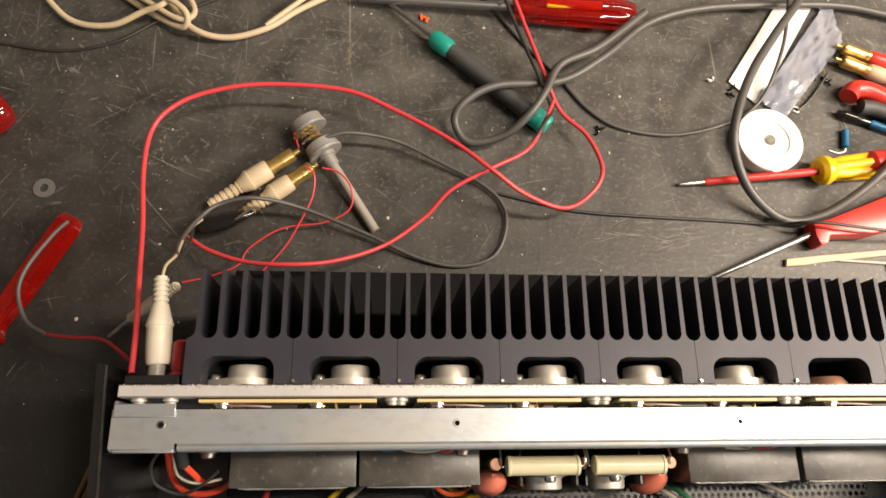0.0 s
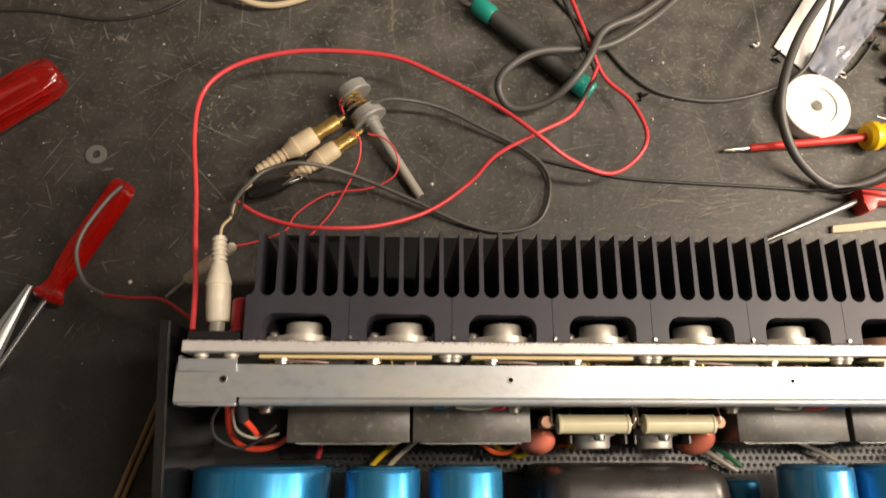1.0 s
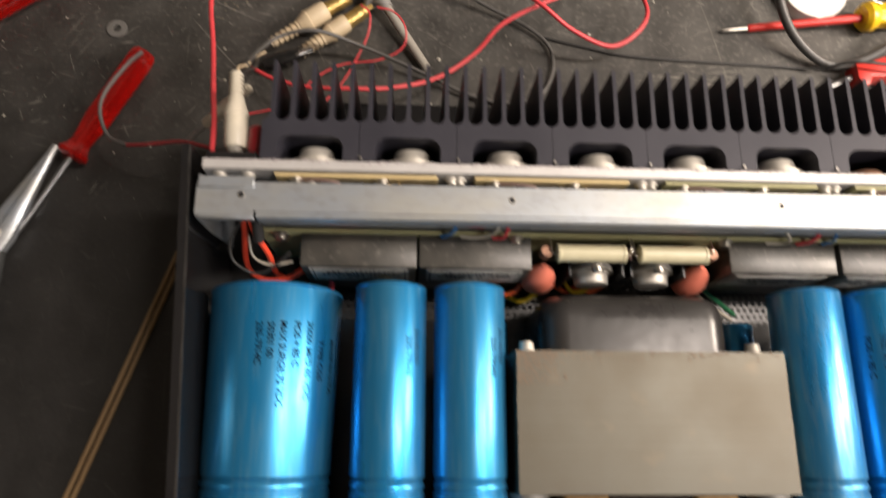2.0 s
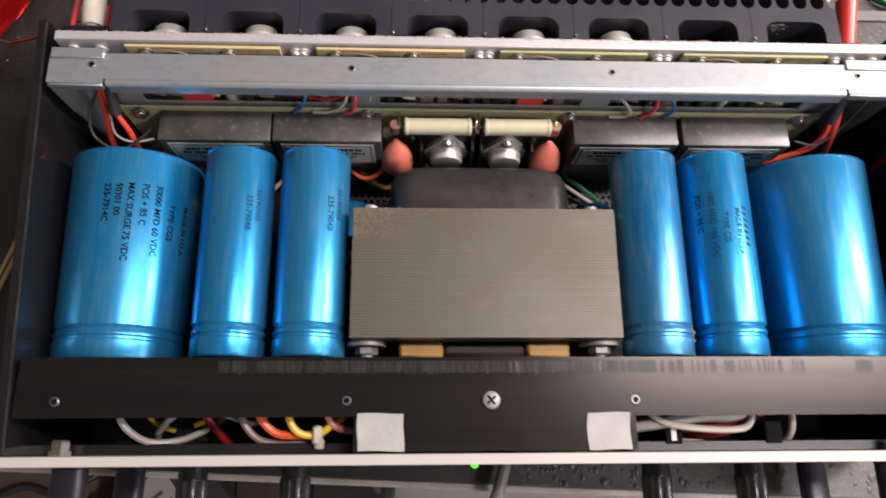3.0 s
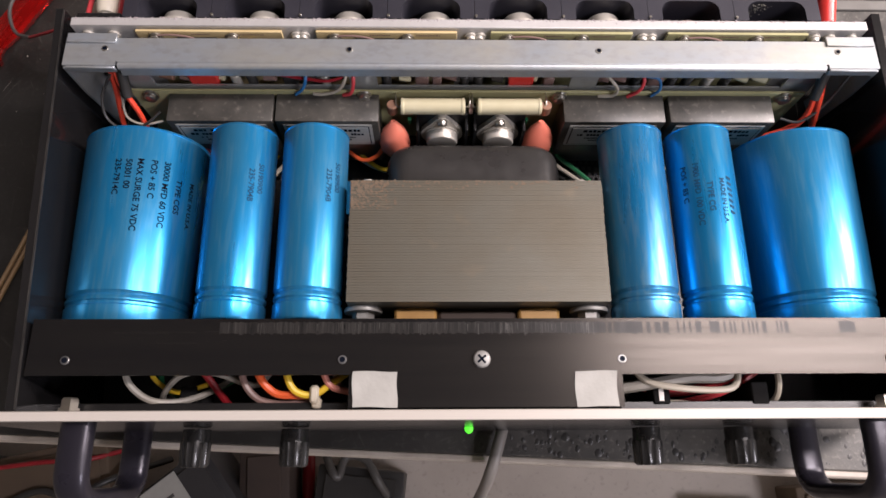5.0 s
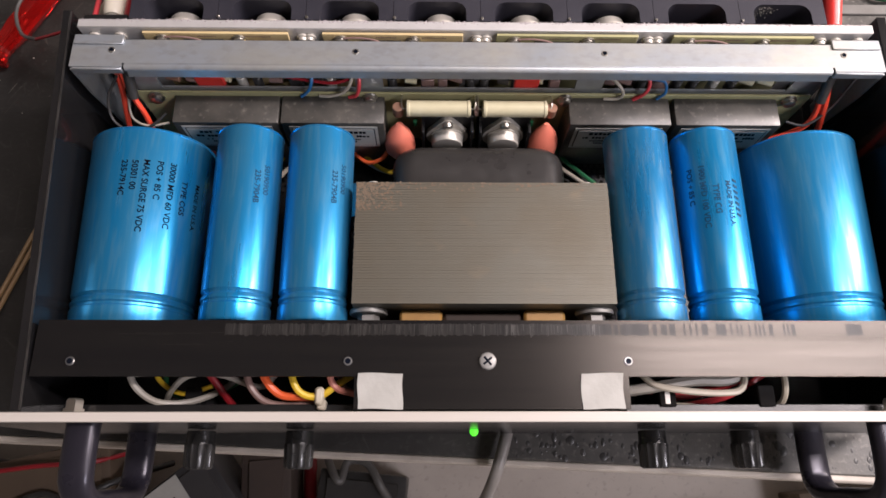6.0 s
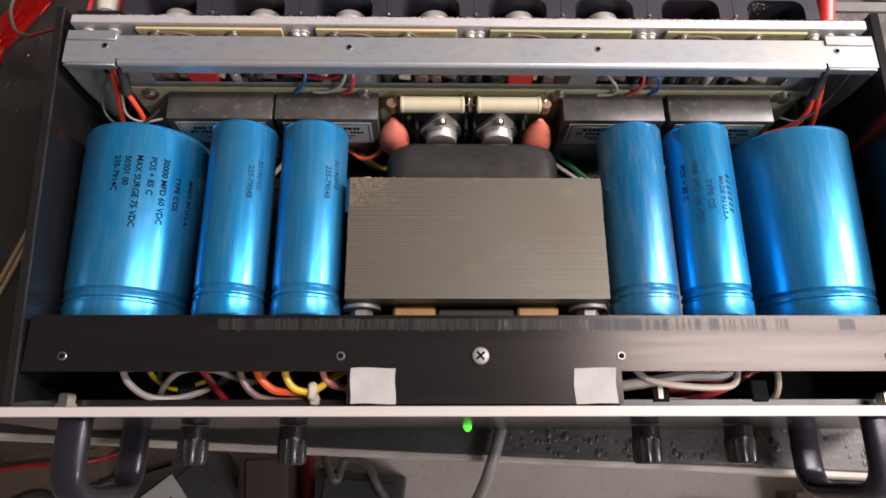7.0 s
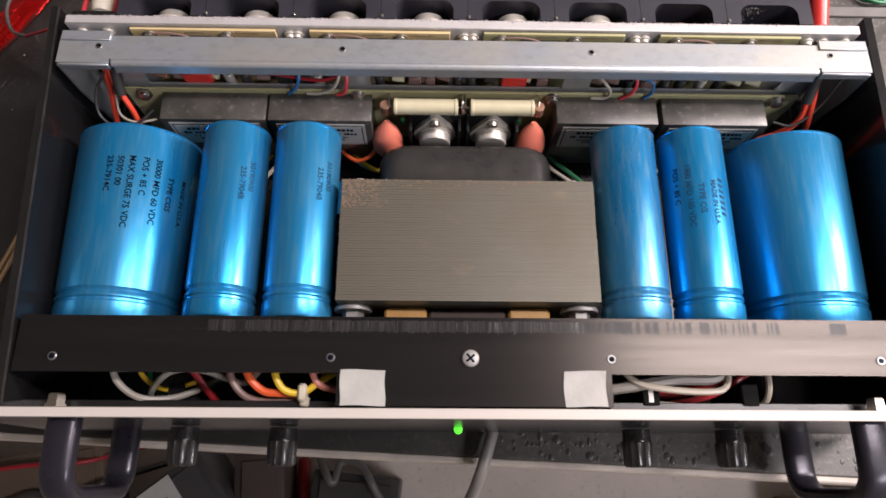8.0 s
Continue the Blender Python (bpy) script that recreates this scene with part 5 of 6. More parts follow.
cable("knotted_cord", "knotted beige twin cord", [
    ([(-0.352, 0.478, 0.006), (-0.326, 0.452, 0.005), (-0.298, 0.448, 0.006), (-0.275, 0.456, 0.012), (-0.260, 0.461, 0.016), (-0.253, 0.480, 0.010)], 0.0021, M_CREAM),
    ([(-0.296, 0.477, 0.004), (-0.270, 0.459, 0.005), (-0.248, 0.447, 0.009), (-0.244, 0.453, 0.016), (-0.255, 0.462, 0.019), (-0.280, 0.475, 0.018)], 0.0022, M_CREAM),
    ([(-0.262, 0.470, 0.009), (-0.241, 0.446, 0.010), (-0.218, 0.443, 0.005), (-0.191, 0.453, 0.004), (-0.169, 0.470, 0.004), (-0.140, 0.488, 0.004)], 0.0022, M_CREAM),
    ([(-0.192, 0.4545, 0.0045), (-0.180, 0.466, 0.005), (-0.160, 0.485, 0.005)], 0.0019, M_CREAM),
    ([(-0.300, 0.482, 0.010), (-0.275, 0.466, 0.012), (-0.250, 0.451, 0.013), (-0.240, 0.458, 0.012), (-0.250, 0.480, 0.010)], 0.0020, M_CREAM)])
cable("thin_cable", "thin black cable under the beige cord", [([
    (-0.42, 0.432, 0.0012), (-0.380, 0.434, 0.0012), (-0.331, 0.429, 0.0012), (-0.295, 0.438, 0.0012), (-0.267, 0.457, 0.0012), (-0.225, 0.480, 0.0012)], 0.0011, M_W_BLACK)])
cable("hookup_wire", "fine red hook-up wires curling from the potentiometer", [
    ([(-0.146, 0.338, 0.020), (-0.135, 0.335, 0.020), (-0.127, 0.324, 0.020), (-0.128, 0.312, 0.014), (-0.144, 0.304, 0.010), (-0.171, 0.300, 0.008), (-0.191, 0.287, 0.006),
      (-0.198, 0.276, 0.004), (-0.215, 0.269, 0.002), (-0.232, 0.265, 0.001)], 0.0006, M_W_RED),
    ([(-0.157, 0.339, 0.020), (-0.151, 0.333, 0.020), (-0.152, 0.319, 0.016), (-0.160, 0.303, 0.010), (-0.170, 0.287, 0.005), (-0.188, 0.267, 0.001)], 0.0006, M_W_RED)])
cable("hookup_wire", "thin grey wire turning red towards the binding post", [
    ([(-0.297, 0.297, 0.022), (-0.303, 0.286, 0.026), (-0.312, 0.265, 0.030), (-0.314, 0.250, 0.030), (-0.307, 0.234, 0.030), (-0.292, 0.225, 0.037)], 0.0012, M_W_GREY),
    ([(-0.292, 0.225, 0.037), (-0.275, 0.2215, 0.047), (-0.252, 0.218, 0.060), (-0.227, 0.203, 0.087)], 0.0010, M_W_DRED)])
cable("hookup_wire", "thin cream and black leads from the white plug", [
    ([(-0.2150, 0.2415, 0.093), (-0.2165, 0.252, 0.085), (-0.2165, 0.262, 0.070), (-0.2205, 0.275, 0.050), (-0.2225, 0.288, 0.034), (-0.218, 0.300, 0.022)], 0.0008, M_CREAM),
    ([(-0.2135, 0.2415, 0.093), (-0.2125, 0.250, 0.085), (-0.2145, 0.262, 0.066), (-0.2175, 0.276, 0.045), (-0.221, 0.292, 0.028)], 0.0010, M_W_BLACK)])
cable("mains_cable", "grey power cord hanging over the bench edge", [([
    (0.030, 0.02, 0.006), (0.020, -0.020, 0.007), (0.0155, -0.036, 0.010), (0.0105, -0.052, 0.006), (0.006, -0.066, -0.020), (0.000, -0.084, -0.09),
    (-0.01, -0.10, -0.25), (0.0, -0.13, -0.5), (0.05, -0.2, -0.735)], 0.0036, M_W_MGREY)])


def phono_plug(name, label, p0, p1, mat, r=0.0058, tip=True):
    """Moulded phono plug: ribbed relief at p0, body, metal tip at p1."""
    root = new(name)
    root.empty_display_size = 0.01
    tagged(root, label, "audio plug")
    p0, p1 = Vector(p0), Vector(p1)
    a, b, c = p0.lerp(p1, 0.34), p0.lerp(p1, 0.66 if tip else 0.97), p1
    prof = []
    for i in range(6):
        w = 0.0029 + (0.00016 if tip else 0.00005) * i
        prof += [(i / 6, w), (i / 6 + 0.07, w), (i / 6 + 0.08, w + 0.0008), (i / 6 + 0.16, w + 0.0008)]
    part("strain_relief", lathe(B(), p0, a, prof, 16), mat, root)
    part("plug_body", lathe(B(), a, b, [(0, r * 0.66), (0.15, r * 0.80), (0.3, r), (0.34, r), (0.36, r * 0.93), (0.7, r * 0.95), (0.95, r * 0.9), (1, r * 0.8)], 24), mat, root)
    if tip:
        part("plug_sleeve", lathe(B(), b, b.lerp(c, 0.80), [(0, 0.0050), (0.12, 0.0050), (0.14, 0.0046), (0.5, 0.0046), (0.52, 0.0049), (0.95, 0.0047), (1, 0.0038)], 20), M_BRASS, root, "brass contact sleeve")
        part("plug_pin", cyl(B(), b.lerp(c, 0.7), c, 0.0016, 12), M_BRASS, root)
    return root


phono_plug("phono_plug", "aged white phono plug pushed into the rear socket", (-0.2152, 0.2440, 0.0930), (-0.2120, 0.1990, 0.0930), M_WHITE_PL, 0.0064, False)
phono_plug("phono_plug", "yellowed cream phono plug with brass tip", (-0.2180, 0.3150, 0.008), (-0.1620, 0.3530, 0.014), M_CREAM, 0.0074)
phono_plug("phono_plug", "second yellowed phono plug with brass tip", (-0.1990, 0.3080, 0.007), (-0.1500, 0.3440, 0.013), M_CREAM, 0.0066)
jk = thing("jack_plug", "small grey-white jack plug with a slim steel tip", "audio plug")
part("strain_relief", lathe(B(), (-0.2110, 0.2430, 0.080), (-0.2230, 0.2372, 0.0715), [(k / 8 + d2, 0.0020 + 0.00012 * k + e2) for k in range(8) for d2, e2 in ((0, 0), (0.055, 0), (0.06, 0.0006), (0.12, 0.0006))], 14), M_WHITE_PL, jk)
part("plug_body", lathe(B(), (-0.2225, 0.2375, 0.0720), (-0.2400, 0.2298, 0.0580), [(0, 0.0028), (0.1, 0.0036), (0.55, 0.0036), (0.6, 0.0031), (0.95, 0.0031), (1, 0.0022)], 18), M_WHITE_PL, jk)
part("plug_tip", lathe(B(), (-0.2395, 0.2300, 0.0585), (-0.2535, 0.2212, 0.0500), [(0, 0.0013), (0.4, 0.0013), (0.42, 0.0010), (0.46, 0.0013), (0.8, 0.0012), (0.85, 0.0008), (0.93, 0.0011), (1, 0.0003)], 12), M_TOOL, jk, "slim steel contact")
phono_plug("phono_plug", "red moulded phono plug on the bench", (0.312, 0.431, 0.007), (0.240, 0.459, 0.007), M_RED_PL, 0.0062)
phono_plug("phono_plug", "cream-white phono plug beside the red one", (0.308, 0.419, 0.007), (0.237, 0.447, 0.007), M_CREAM, 0.0062)


def dual_potentiometer():
    t = thing("potentiometer", "grey dual potentiometer with a long shaft and soldered leads", "potentiometer")
    p, q = Vector((-0.1600, 0.3760, 0.0130)), Vector((-0.1110, 0.3010, 0.0040))
    d = (q - p).normalized()
    at = lambda s: p + d * s
    for a, b in ((0.0, 0.0085), (0.0190, 0.0280)):
        part("gang", lathe(B(), at(a), at(b), [(0, 0.0098), (0.08, 0.0110), (0.75, 0.0115), (0.8, 0.0122), (1, 0.0120)], 32), M_CASTING, t, "dull grey round gang")
    part("spindle", cyl(B(), at(0.0085), at(0.0195), 0.004, 14), M_W_BROWN, t)
    part("bushing", lathe(B(), at(0.0278), at(0.0375), [(0, 0.0058), (0.3, 0.0058), (0.31, 0.0046), (1, 0.0044)], 20), M_CASTING, t)
    part("shaft", cyl(B(), at(0.037), at((q - p).length), 0.0032, 18), M_W_LGREY, t, "pale grey shaft")
    _, u, w = axes(d)
    rng = random.Random(6)
    for k in range(9):
        s = 0.010 + 0.0095 * rng.random()
        a = at(s) + u * rng.uniform(-0.004, 0.004) + Vector((0, 0, 0.006))
        side = Vector((-0.72, -0.45, 0.1)) * rng.uniform(0.006, 0.015)
        part("solder_lug", tube(B(), [a, a + side * 0.5 + Vector((0, 0, 0.003)), a + side], 0.0008, 6, 4), rng.choice((M_BRASS, M_CHROME, M_BRASS)), t)
    for k in range(2):
        a = at(0.012 + 0.003 * k) + Vector((-0.006, -0.002, 0.006))
        part("lead", tube(B(), [a, a + Vector((-0.003, 0.001, 0.001)), a + Vector((-0.006, -0.002, -0.001)), a + Vector((-0.005, -0.006, -0.005))], 0.0007, 6, 5), M_W_RED, t)


dual_potentiometer()


def crocodile_clip():
    t = thing("crocodile_clip", "glossy black insulated crocodile clip", "clip")
    for dz, dv in ((0.0045, 0.0012), (0.0115, -0.0012)):
        part("jaw", lathe(B(), (-0.2215, 0.2985 + dv, dz), (-0.1890, 0.3120 + dv, dz * 0.6 + 0.003),
                          [(0, 0.0030), (0.15, 0.0050), (0.45, 0.0058), (0.7, 0.0040), (0.95, 0.0024), (1, 0.0012)], 16, flat=0.5), M_BLACK_GLOSS, t)
    part("pivot", cyl(B(), (-0.205, 0.300, 0.008), (-0.208, 0.308, 0.008), 0.0022, 12), M_CHROME, t)
    for k in range(3):
        part("steel_edge", cyl(B(), (-0.200 + 0.002 * k, 0.3035 + 0.002 * k, 0.0135), (-0.1925 + 0.001 * k, 0.3100 + 0.001 * k, 0.0110), 0.0005, 6), M_CHROME, t)


crocodile_clip()


def fluted(bm, p0, p1, prof, flutes=6, depth=0.10, seg=36):
    p0, p1 = Vector(p0), Vector(p1)
    d, u, w = axes(p1 - p0)
    rings = []
    for s, r, f in prof:
        ring = []
        for i in range(seg):
            a = 2 * math.pi * i / seg
            rr = r * (1 - depth * f * (0.5 + 0.5 * math.cos(a * flutes)) ** 2)
            ring.append(bm.verts.new(p0.lerp(p1, s) + rr * (math.cos(a) * u + math.sin(a) * w)))
        rings.append(ring)
    for a, b in zip(rings, rings[1:]):
        for i in range(seg):
            bm.faces.new((a[i], a[(i + 1) % seg], b[(i + 1) % seg], b[i]))
    bm.faces.new(rings[0][::-1])
    bm.faces.new(rings[-1])
    return bm


def screwdriver(label, tip, neck, end, hr, sr, mat, flutes=6, shaft_mat=None, depth=0.26, hexed=False):
    t = thing("screwdriver", label, "screwdriver")
    tip, neck, end = Vector(tip), Vector(neck), Vector(end)
    part("shaft", lathe(B(), tip, neck.lerp(end, 0.06), [(0, sr * 0.55), (0.015, sr * 0.8), (0.06, sr * 0.95), (0.10, sr), (1, sr)], 18), shaft_mat or M_TOOL, t)
    if hexed:
        grip = [(0, 0.80), (0.02, 1.12), (0.05, 1.12), (0.08, 0.86), (0.14, 0.72), (0.22, 0.80), (0.34, 0.96), (0.90, 1.0), (0.96, 0.93), (1, 0.70)]
        part("handle", lathe(B(), neck, end, [(q, hr * k) for q, k in grip], 6), mat, t, "clear red six-sided handle")
    else:
        part("handle", fluted(B(), neck, end, [(0, hr * 0.55, 0), (0.03, hr * 0.75, 0), (0.10, hr * 0.80, 0.2), (0.18, hr * 0.92, 1), (0.5, hr, 1), (0.85, hr, 1), (0.93, hr * 0.95, 0.4), (0.98, hr * 0.8, 0), (1, hr * 0.55, 0)],
                               flutes, depth), mat, t)
    if mat is M_RED_CLEAR:
        part("tang", cyl(B(), neck, neck.lerp(end, 0.45), sr * 0.9, 12), M_TOOL, t, "steel tang inside the handle")
    return t


screwdriver("screwdriver with a clear red fluted handle, lying on the bench", (-0.3660, 0.1780, 0.004), (-0.3380, 0.2270, 0.0095), (-0.3000, 0.3040, 0.0092), 0.0092, 0.0015, M_RED_CLEAR, hexed=True)
screwdriver("large screwdriver with a clear red handle", (-0.540, 0.240, 0.006), (-0.440, 0.310, 0.013), (-0.3500, 0.3800, 0.0140), 0.0140, 0.0030, M_RED_CLEAR)
d = screwdriver("screwdriver with a clear red handle and bright shaft", (-0.130, 0.4795, 0.008), (-0.0130, 0.4760, 0.011), (0.0790, 0.4730, 0.0115), 0.0112, 0.0030, M_RED_CLEAR)
core = B()
box(core, 0.010, 0.052, 0.4712, 0.4770, 0.018, 0.0205, 0.0008)
part("handle_insert", core, M_YEL_PL, d, "yellow marking inside the handle")
t = screwdriver("slim screwdriver with black rubber handle and teal ends", (-0.118, 0.490, 0.005), (-0.0680, 0.4450, 0.0085), (0.0040, 0.3830, 0.0085), 0.0067, 0.0016, M_RUBBER, 3, M_TOOL, depth=0.05)
part("collar", lathe(B(), (-0.0730, 0.4490, 0.0085), (-0.0600, 0.4380, 0.0085), [(0, 0.0050), (0.2, 0.0068), (0.85, 0.0070), (1, 0.0062)], 20), M_TEAL, t, "teal plastic collar")
part("end_cap", lathe(B(), (-0.0050, 0.3910, 0.0085), (0.0085, 0.3795, 0.0085), [(0, 0.0073), (0.2, 0.0076), (0.9, 0.0074), (1, 0.0060)], 20), M_TEAL, t, "teal plastic end cap")
t = screwdriver("insulated screwdriver with red shaft and yellow handle", (0.1015, 0.3405, 0.003), (0.2030, 0.3505, 0.0100), (0.3000, 0.3640, 0.0125), 0.0100, 0.0016, M_YEL_PL, 6, M_CHROME)
part("shaft_sleeve", lathe(B(), (0.1200, 0.3424, 0.0043), (0.2040, 0.3506, 0.0100), [(0, 0.0022), (0.02, 0.0026), (1, 0.0030)], 16), M_RED_PL, t, "red insulating sleeve")
part("hand_guard", lathe(B(), (0.2020, 0.3504, 0.0105), (0.2120, 0.3518, 0.0105), [(0, 0.0080), (0.3, 0.0105), (0.7, 0.0105), (1, 0.0085)], 24), M_YEL_PL, t)
part("grip_inlay", lathe(B(), (0.236, 0.3552, 0.0135), (0.292, 0.3628, 0.0150), [(0, 0.004), (0.1, 0.0092), (0.9, 0.0092), (1, 0.005)], 20), M_RED_PL, t, "red grip inlay")
# red flat-handled driver
t = thing("screwdriver", "driver with a flat red handle and polished shaft", "screwdriver")
part("shaft", lathe(B(), (0.1180, 0.2725, 0.003), (0.1920, 0.3040, 0.0080), [(0, 0.0010), (0.02, 0.0016), (0.3, 0.0019), (1, 0.0022)], 18), M_TOOL, t)
h = B()
prism(h, [(0.1895, 0.3000), (0.1920, 0.2930), (0.1985, 0.2955), (0.2000, 0.3010), (0.2300, 0.3020), (0.2950, 0.3200), (0.3000, 0.3440), (0.2700, 0.3400), (0.2300, 0.3240), (0.1990, 0.3120), (0.1890, 0.3110)], 0.001, 0.0150)
bmesh.ops.bevel(h, geom=h.edges[:], offset=0.0022, segments=2, affect="EDGES", profile=0.6)
part("handle", h, M_RED_PL, t, "flat red plastic handle")
# plastic pry sticks
h = B()
prism(h, [(0.1715, 0.2815), (0.1725, 0.2870), (0.1950, 0.2895), (0.2700, 0.2970), (0.2702, 0.2935), (0.2000, 0.2850), (0.1850, 0.2825)], 0.0005, 0.0030)
bmesh.ops.bevel(h, geom=h.edges[:], offset=0.0005, segments=1, affect="EDGES")
solo("pry_tool", h, M_CREAM, "bone-coloured plastic pry tool with a flat blade", "pry tool")
h = B()
lathe(h, (0.2080, 0.2872, 0.0012), (0.2750, 0.2840, 0.0012), [(0, 0.0006), (0.1, 0.0011), (1, 0.0012)], 12)
solo("pry_tool", h, M_W_WHITE, "thin pale plastic probe", "pry tool")


def pliers():
    t = thing("pliers", "steel long-nose pliers, jaws closed", "pliers")
    tip, piv = Vector((-0.3500, 0.2370, 0.006)), Vector((-0.3745, 0.1760, 0.0075))
    d = (piv - tip).normalized()
    n = Vector((-d.y, d.x, 0))
    for s in (-1, 1):
        h = B()
        rows = ((0.0, 0.0002, 0.0016, 0.0015), (0.25, 0.0004, 0.0032, 0.0022), (0.6, 0.0006, 0.0058, 0.0036), (0.85, 0.0006, 0.0080, 0.0045), (1.0, 0.0004, 0.0088, 0.0048), (1.25, 0.0, 0.0070, 0.0042))
        rings = []
        for k, a, b, z in rows:
            c = tip + (piv - tip) * k
            rings.append([h.verts.new(c + n * s * a + Vector((0, 0, -z))), h.verts.new(c + n * s * b + Vector((0, 0, -z * 0.7))),
                          h.verts.new(c + n * s * b + Vector((0, 0, z * 0.5))), h.verts.new(c + n * s * (a + (b - a) * 0.5) + Vector((0, 0, z))), h.verts.new(c + n * s * a + Vector((0, 0, z)))])
        for p, q in zip(rings, rings[1:]):
            for i in range(5):
                h.faces.new((p[i], p[(i + 1) % 5], q[(i + 1) % 5], q[i]))
        h.faces.new(rings[0][::-1])
        h.faces.new(rings[-1])
        bmesh.ops.recalc_face_normals(h, faces=h.faces)
        part("jaw", h, M_STEEL, t, "bare steel jaw")
        hp = [piv + d * 0.010 + n * s * 0.005, piv + d * 0.035 + n * s * 0.014, piv + d * 0.075 + n * s * 0.020, piv + d * 0.12 + n * s * 0.014]
        part("grip", tube(B(), hp, 0.0050, 12, 6), M_RUBBER, t, "dark rubber grip")
    part("pivot", lathe(B(), piv + Vector((0, 0, 0.003)), piv + Vector((0, 0, 0.007)), [(0, 0.0042), (0.7, 0.0042), (1, 0.0030)], 20), M_DULL, t)


pliers()
for off in (0.0, 0.0042):
    s = B()
    a, b = Vector((-0.2615 + off, 0.1850, 0.0015)), Vector((-0.3320 + off, -0.0300, 0.0015))
    lathe(s, a, b, [(0, 0.0012), (0.01, 0.0015), (0.99, 0.0015), (1, 0.0012)], 8)
    solo("bamboo_stick", s, M_WOOD, "slim brown bamboo stick lying beside the amplifier", "stick", "bamboo sticks")

w = B()
n = 32
rows = ((0.0028, 0.0), (0.0066, 0.0), (0.0068, 0.0006), (0.0066, 0.0012), (0.0028, 0.0012))
rings = [[w.verts.new((-0.325 + r * math.cos(2 * math.pi * i / n), 0.327 + r * math.sin(2 * math.pi * i / n), 0.0001 + z)) for i in range(n)] for r, z in rows]
for a, b in zip(rings, rings[1:] + rings[:1]):
    for i in range(n):
        w.faces.new((a[i], a[(i + 1) % n], b[(i + 1) % n], b[i]))
bmesh.ops.recalc_face_normals(w, faces=w.faces)
solo("washer", w, M_WASHER, "dull grey flat washer lying on the bench", "washer")


def tape_roll():
    t = thing("tape_roll", "white roll with a small centre hole, lying flat", "tape roll", at=(0.1710, 0.3745, 0))
    rows = ((0.0042, 0.0), (0.0240, 0.0), (0.0246, 0.0006), (0.0246, 0.0100), (0.0240, 0.0106), (0.0150, 0.0102), (0.0146, 0.0090), (0.0140, 0.0092), (0.0055, 0.0096), (0.0044, 0.0094), (0.0042, 0.0088))
    n = 56
    w = B()
    rings = [[w.verts.new((r * math.cos(2 * math.pi * i / n), r * math.sin(2 * math.pi * i / n), z + 0.0002)) for i in range(n)] for r, z in rows]
    for a, b in zip(rings, rings[1:] + rings[:1]):
        for i in range(n):
            w.faces.new((a[i], a[(i + 1) % n], b[(i + 1) % n], b[i]))
    bmesh.ops.recalc_face_normals(w, faces=w.faces)
    part("roll", w, M_WHITE, t)
    e = B()
    box(e, -0.002, 0.012, -0.0255, -0.0243, 0.001, 0.010, 0.0003)
    part("loose_end", e, M_PAPER, t)


tape_roll()


def sheet(name, corners, mat, label, category, z, rough=0.0004, thick=0.0005, n=14, seed=1):
    rng = random.Random(seed)
    bm = B()
    c = [Vector((*p, 0)) for p in corners]
    top = []
    for j in range(n + 1):
        row = []
        for i in range(n + 1):
            u, v = i / n, j / n
            p = c[0].lerp(c[1], u).lerp(c[3].lerp(c[2], u), v)
            p.z = z + thick + rough * (1 + noise.noise(Vector((p.x * 90 + seed, p.y * 90, 0))) + 0.6 * noise.noise(Vector((p.x * 260, p.y * 260, seed))))
            row.append(bm.verts.new(p))
        top.append(row)
    low = [[bm.verts.new(v.co - Vector((0, 0, thick))) for v in r] for r in top]
    for j in range(n):
        for i in range(n):
            bm.faces.new((top[j][i], top[j][i + 1], top[j + 1][i + 1], top[j + 1][i]))
            bm.faces.new((low[j][i], low[j + 1][i], low[j + 1][i + 1], low[j][i + 1]))
    rim = [(0, i) for i in range(n)] + [(j, n) for j in range(n)] + [(n, i) for i in range(n, 0, -1)] + [(j, 0) for j in range(n, 0, -1)]
    for (a, b), (e, f) in zip(rim, rim[1:] + rim[:1]):
        bm.faces.new((top[a][b], low[a][b], low[e][f], top[e][f]))
    bmesh.ops.recalc_face_normals(bm, faces=bm.faces)
    return solo(name, bm, mat, label, category)


sheet("paper_card", [(0.1515, 0.4265), (0.1715, 0.4065), (0.2310, 0.4980), (0.2010, 0.4980)], M_PAPER, "blank white paper card", "card", 0.001)
sheet("plastic_bag", [(0.1720, 0.4110), (0.1900, 0.3960), (0.2480, 0.4640), (0.2450, 0.5050)], M_BAG, "crumpled clear plastic bag with an iridescent sheen", "plastic bag", 0.001, 0.0030, 0.0003, 26, 5)

# red plier grip at the bench's far side
t = thing("hand_tool", "tool with rounded red and black grips", "hand tool")
part("grip", tube(B(), [(0.330, 0.372, 0.008), (0.290, 0.398, 0.008), (0.262, 0.417, 0.008), (0.247, 0.420, 0.008), (0.240, 0.4135, 0.008)], 0.0068, 16, 8), M_RED_PL, t, "red rubber grip")
part("grip_inlay", tube(B(), [(0.320, 0.366, 0.007), (0.285, 0.392, 0.007), (0.262, 0.4040, 0.007), (0.249, 0.4060, 0.007)], 0.0055, 14, 8), M_RUBBER, t, "black rubber inlay")

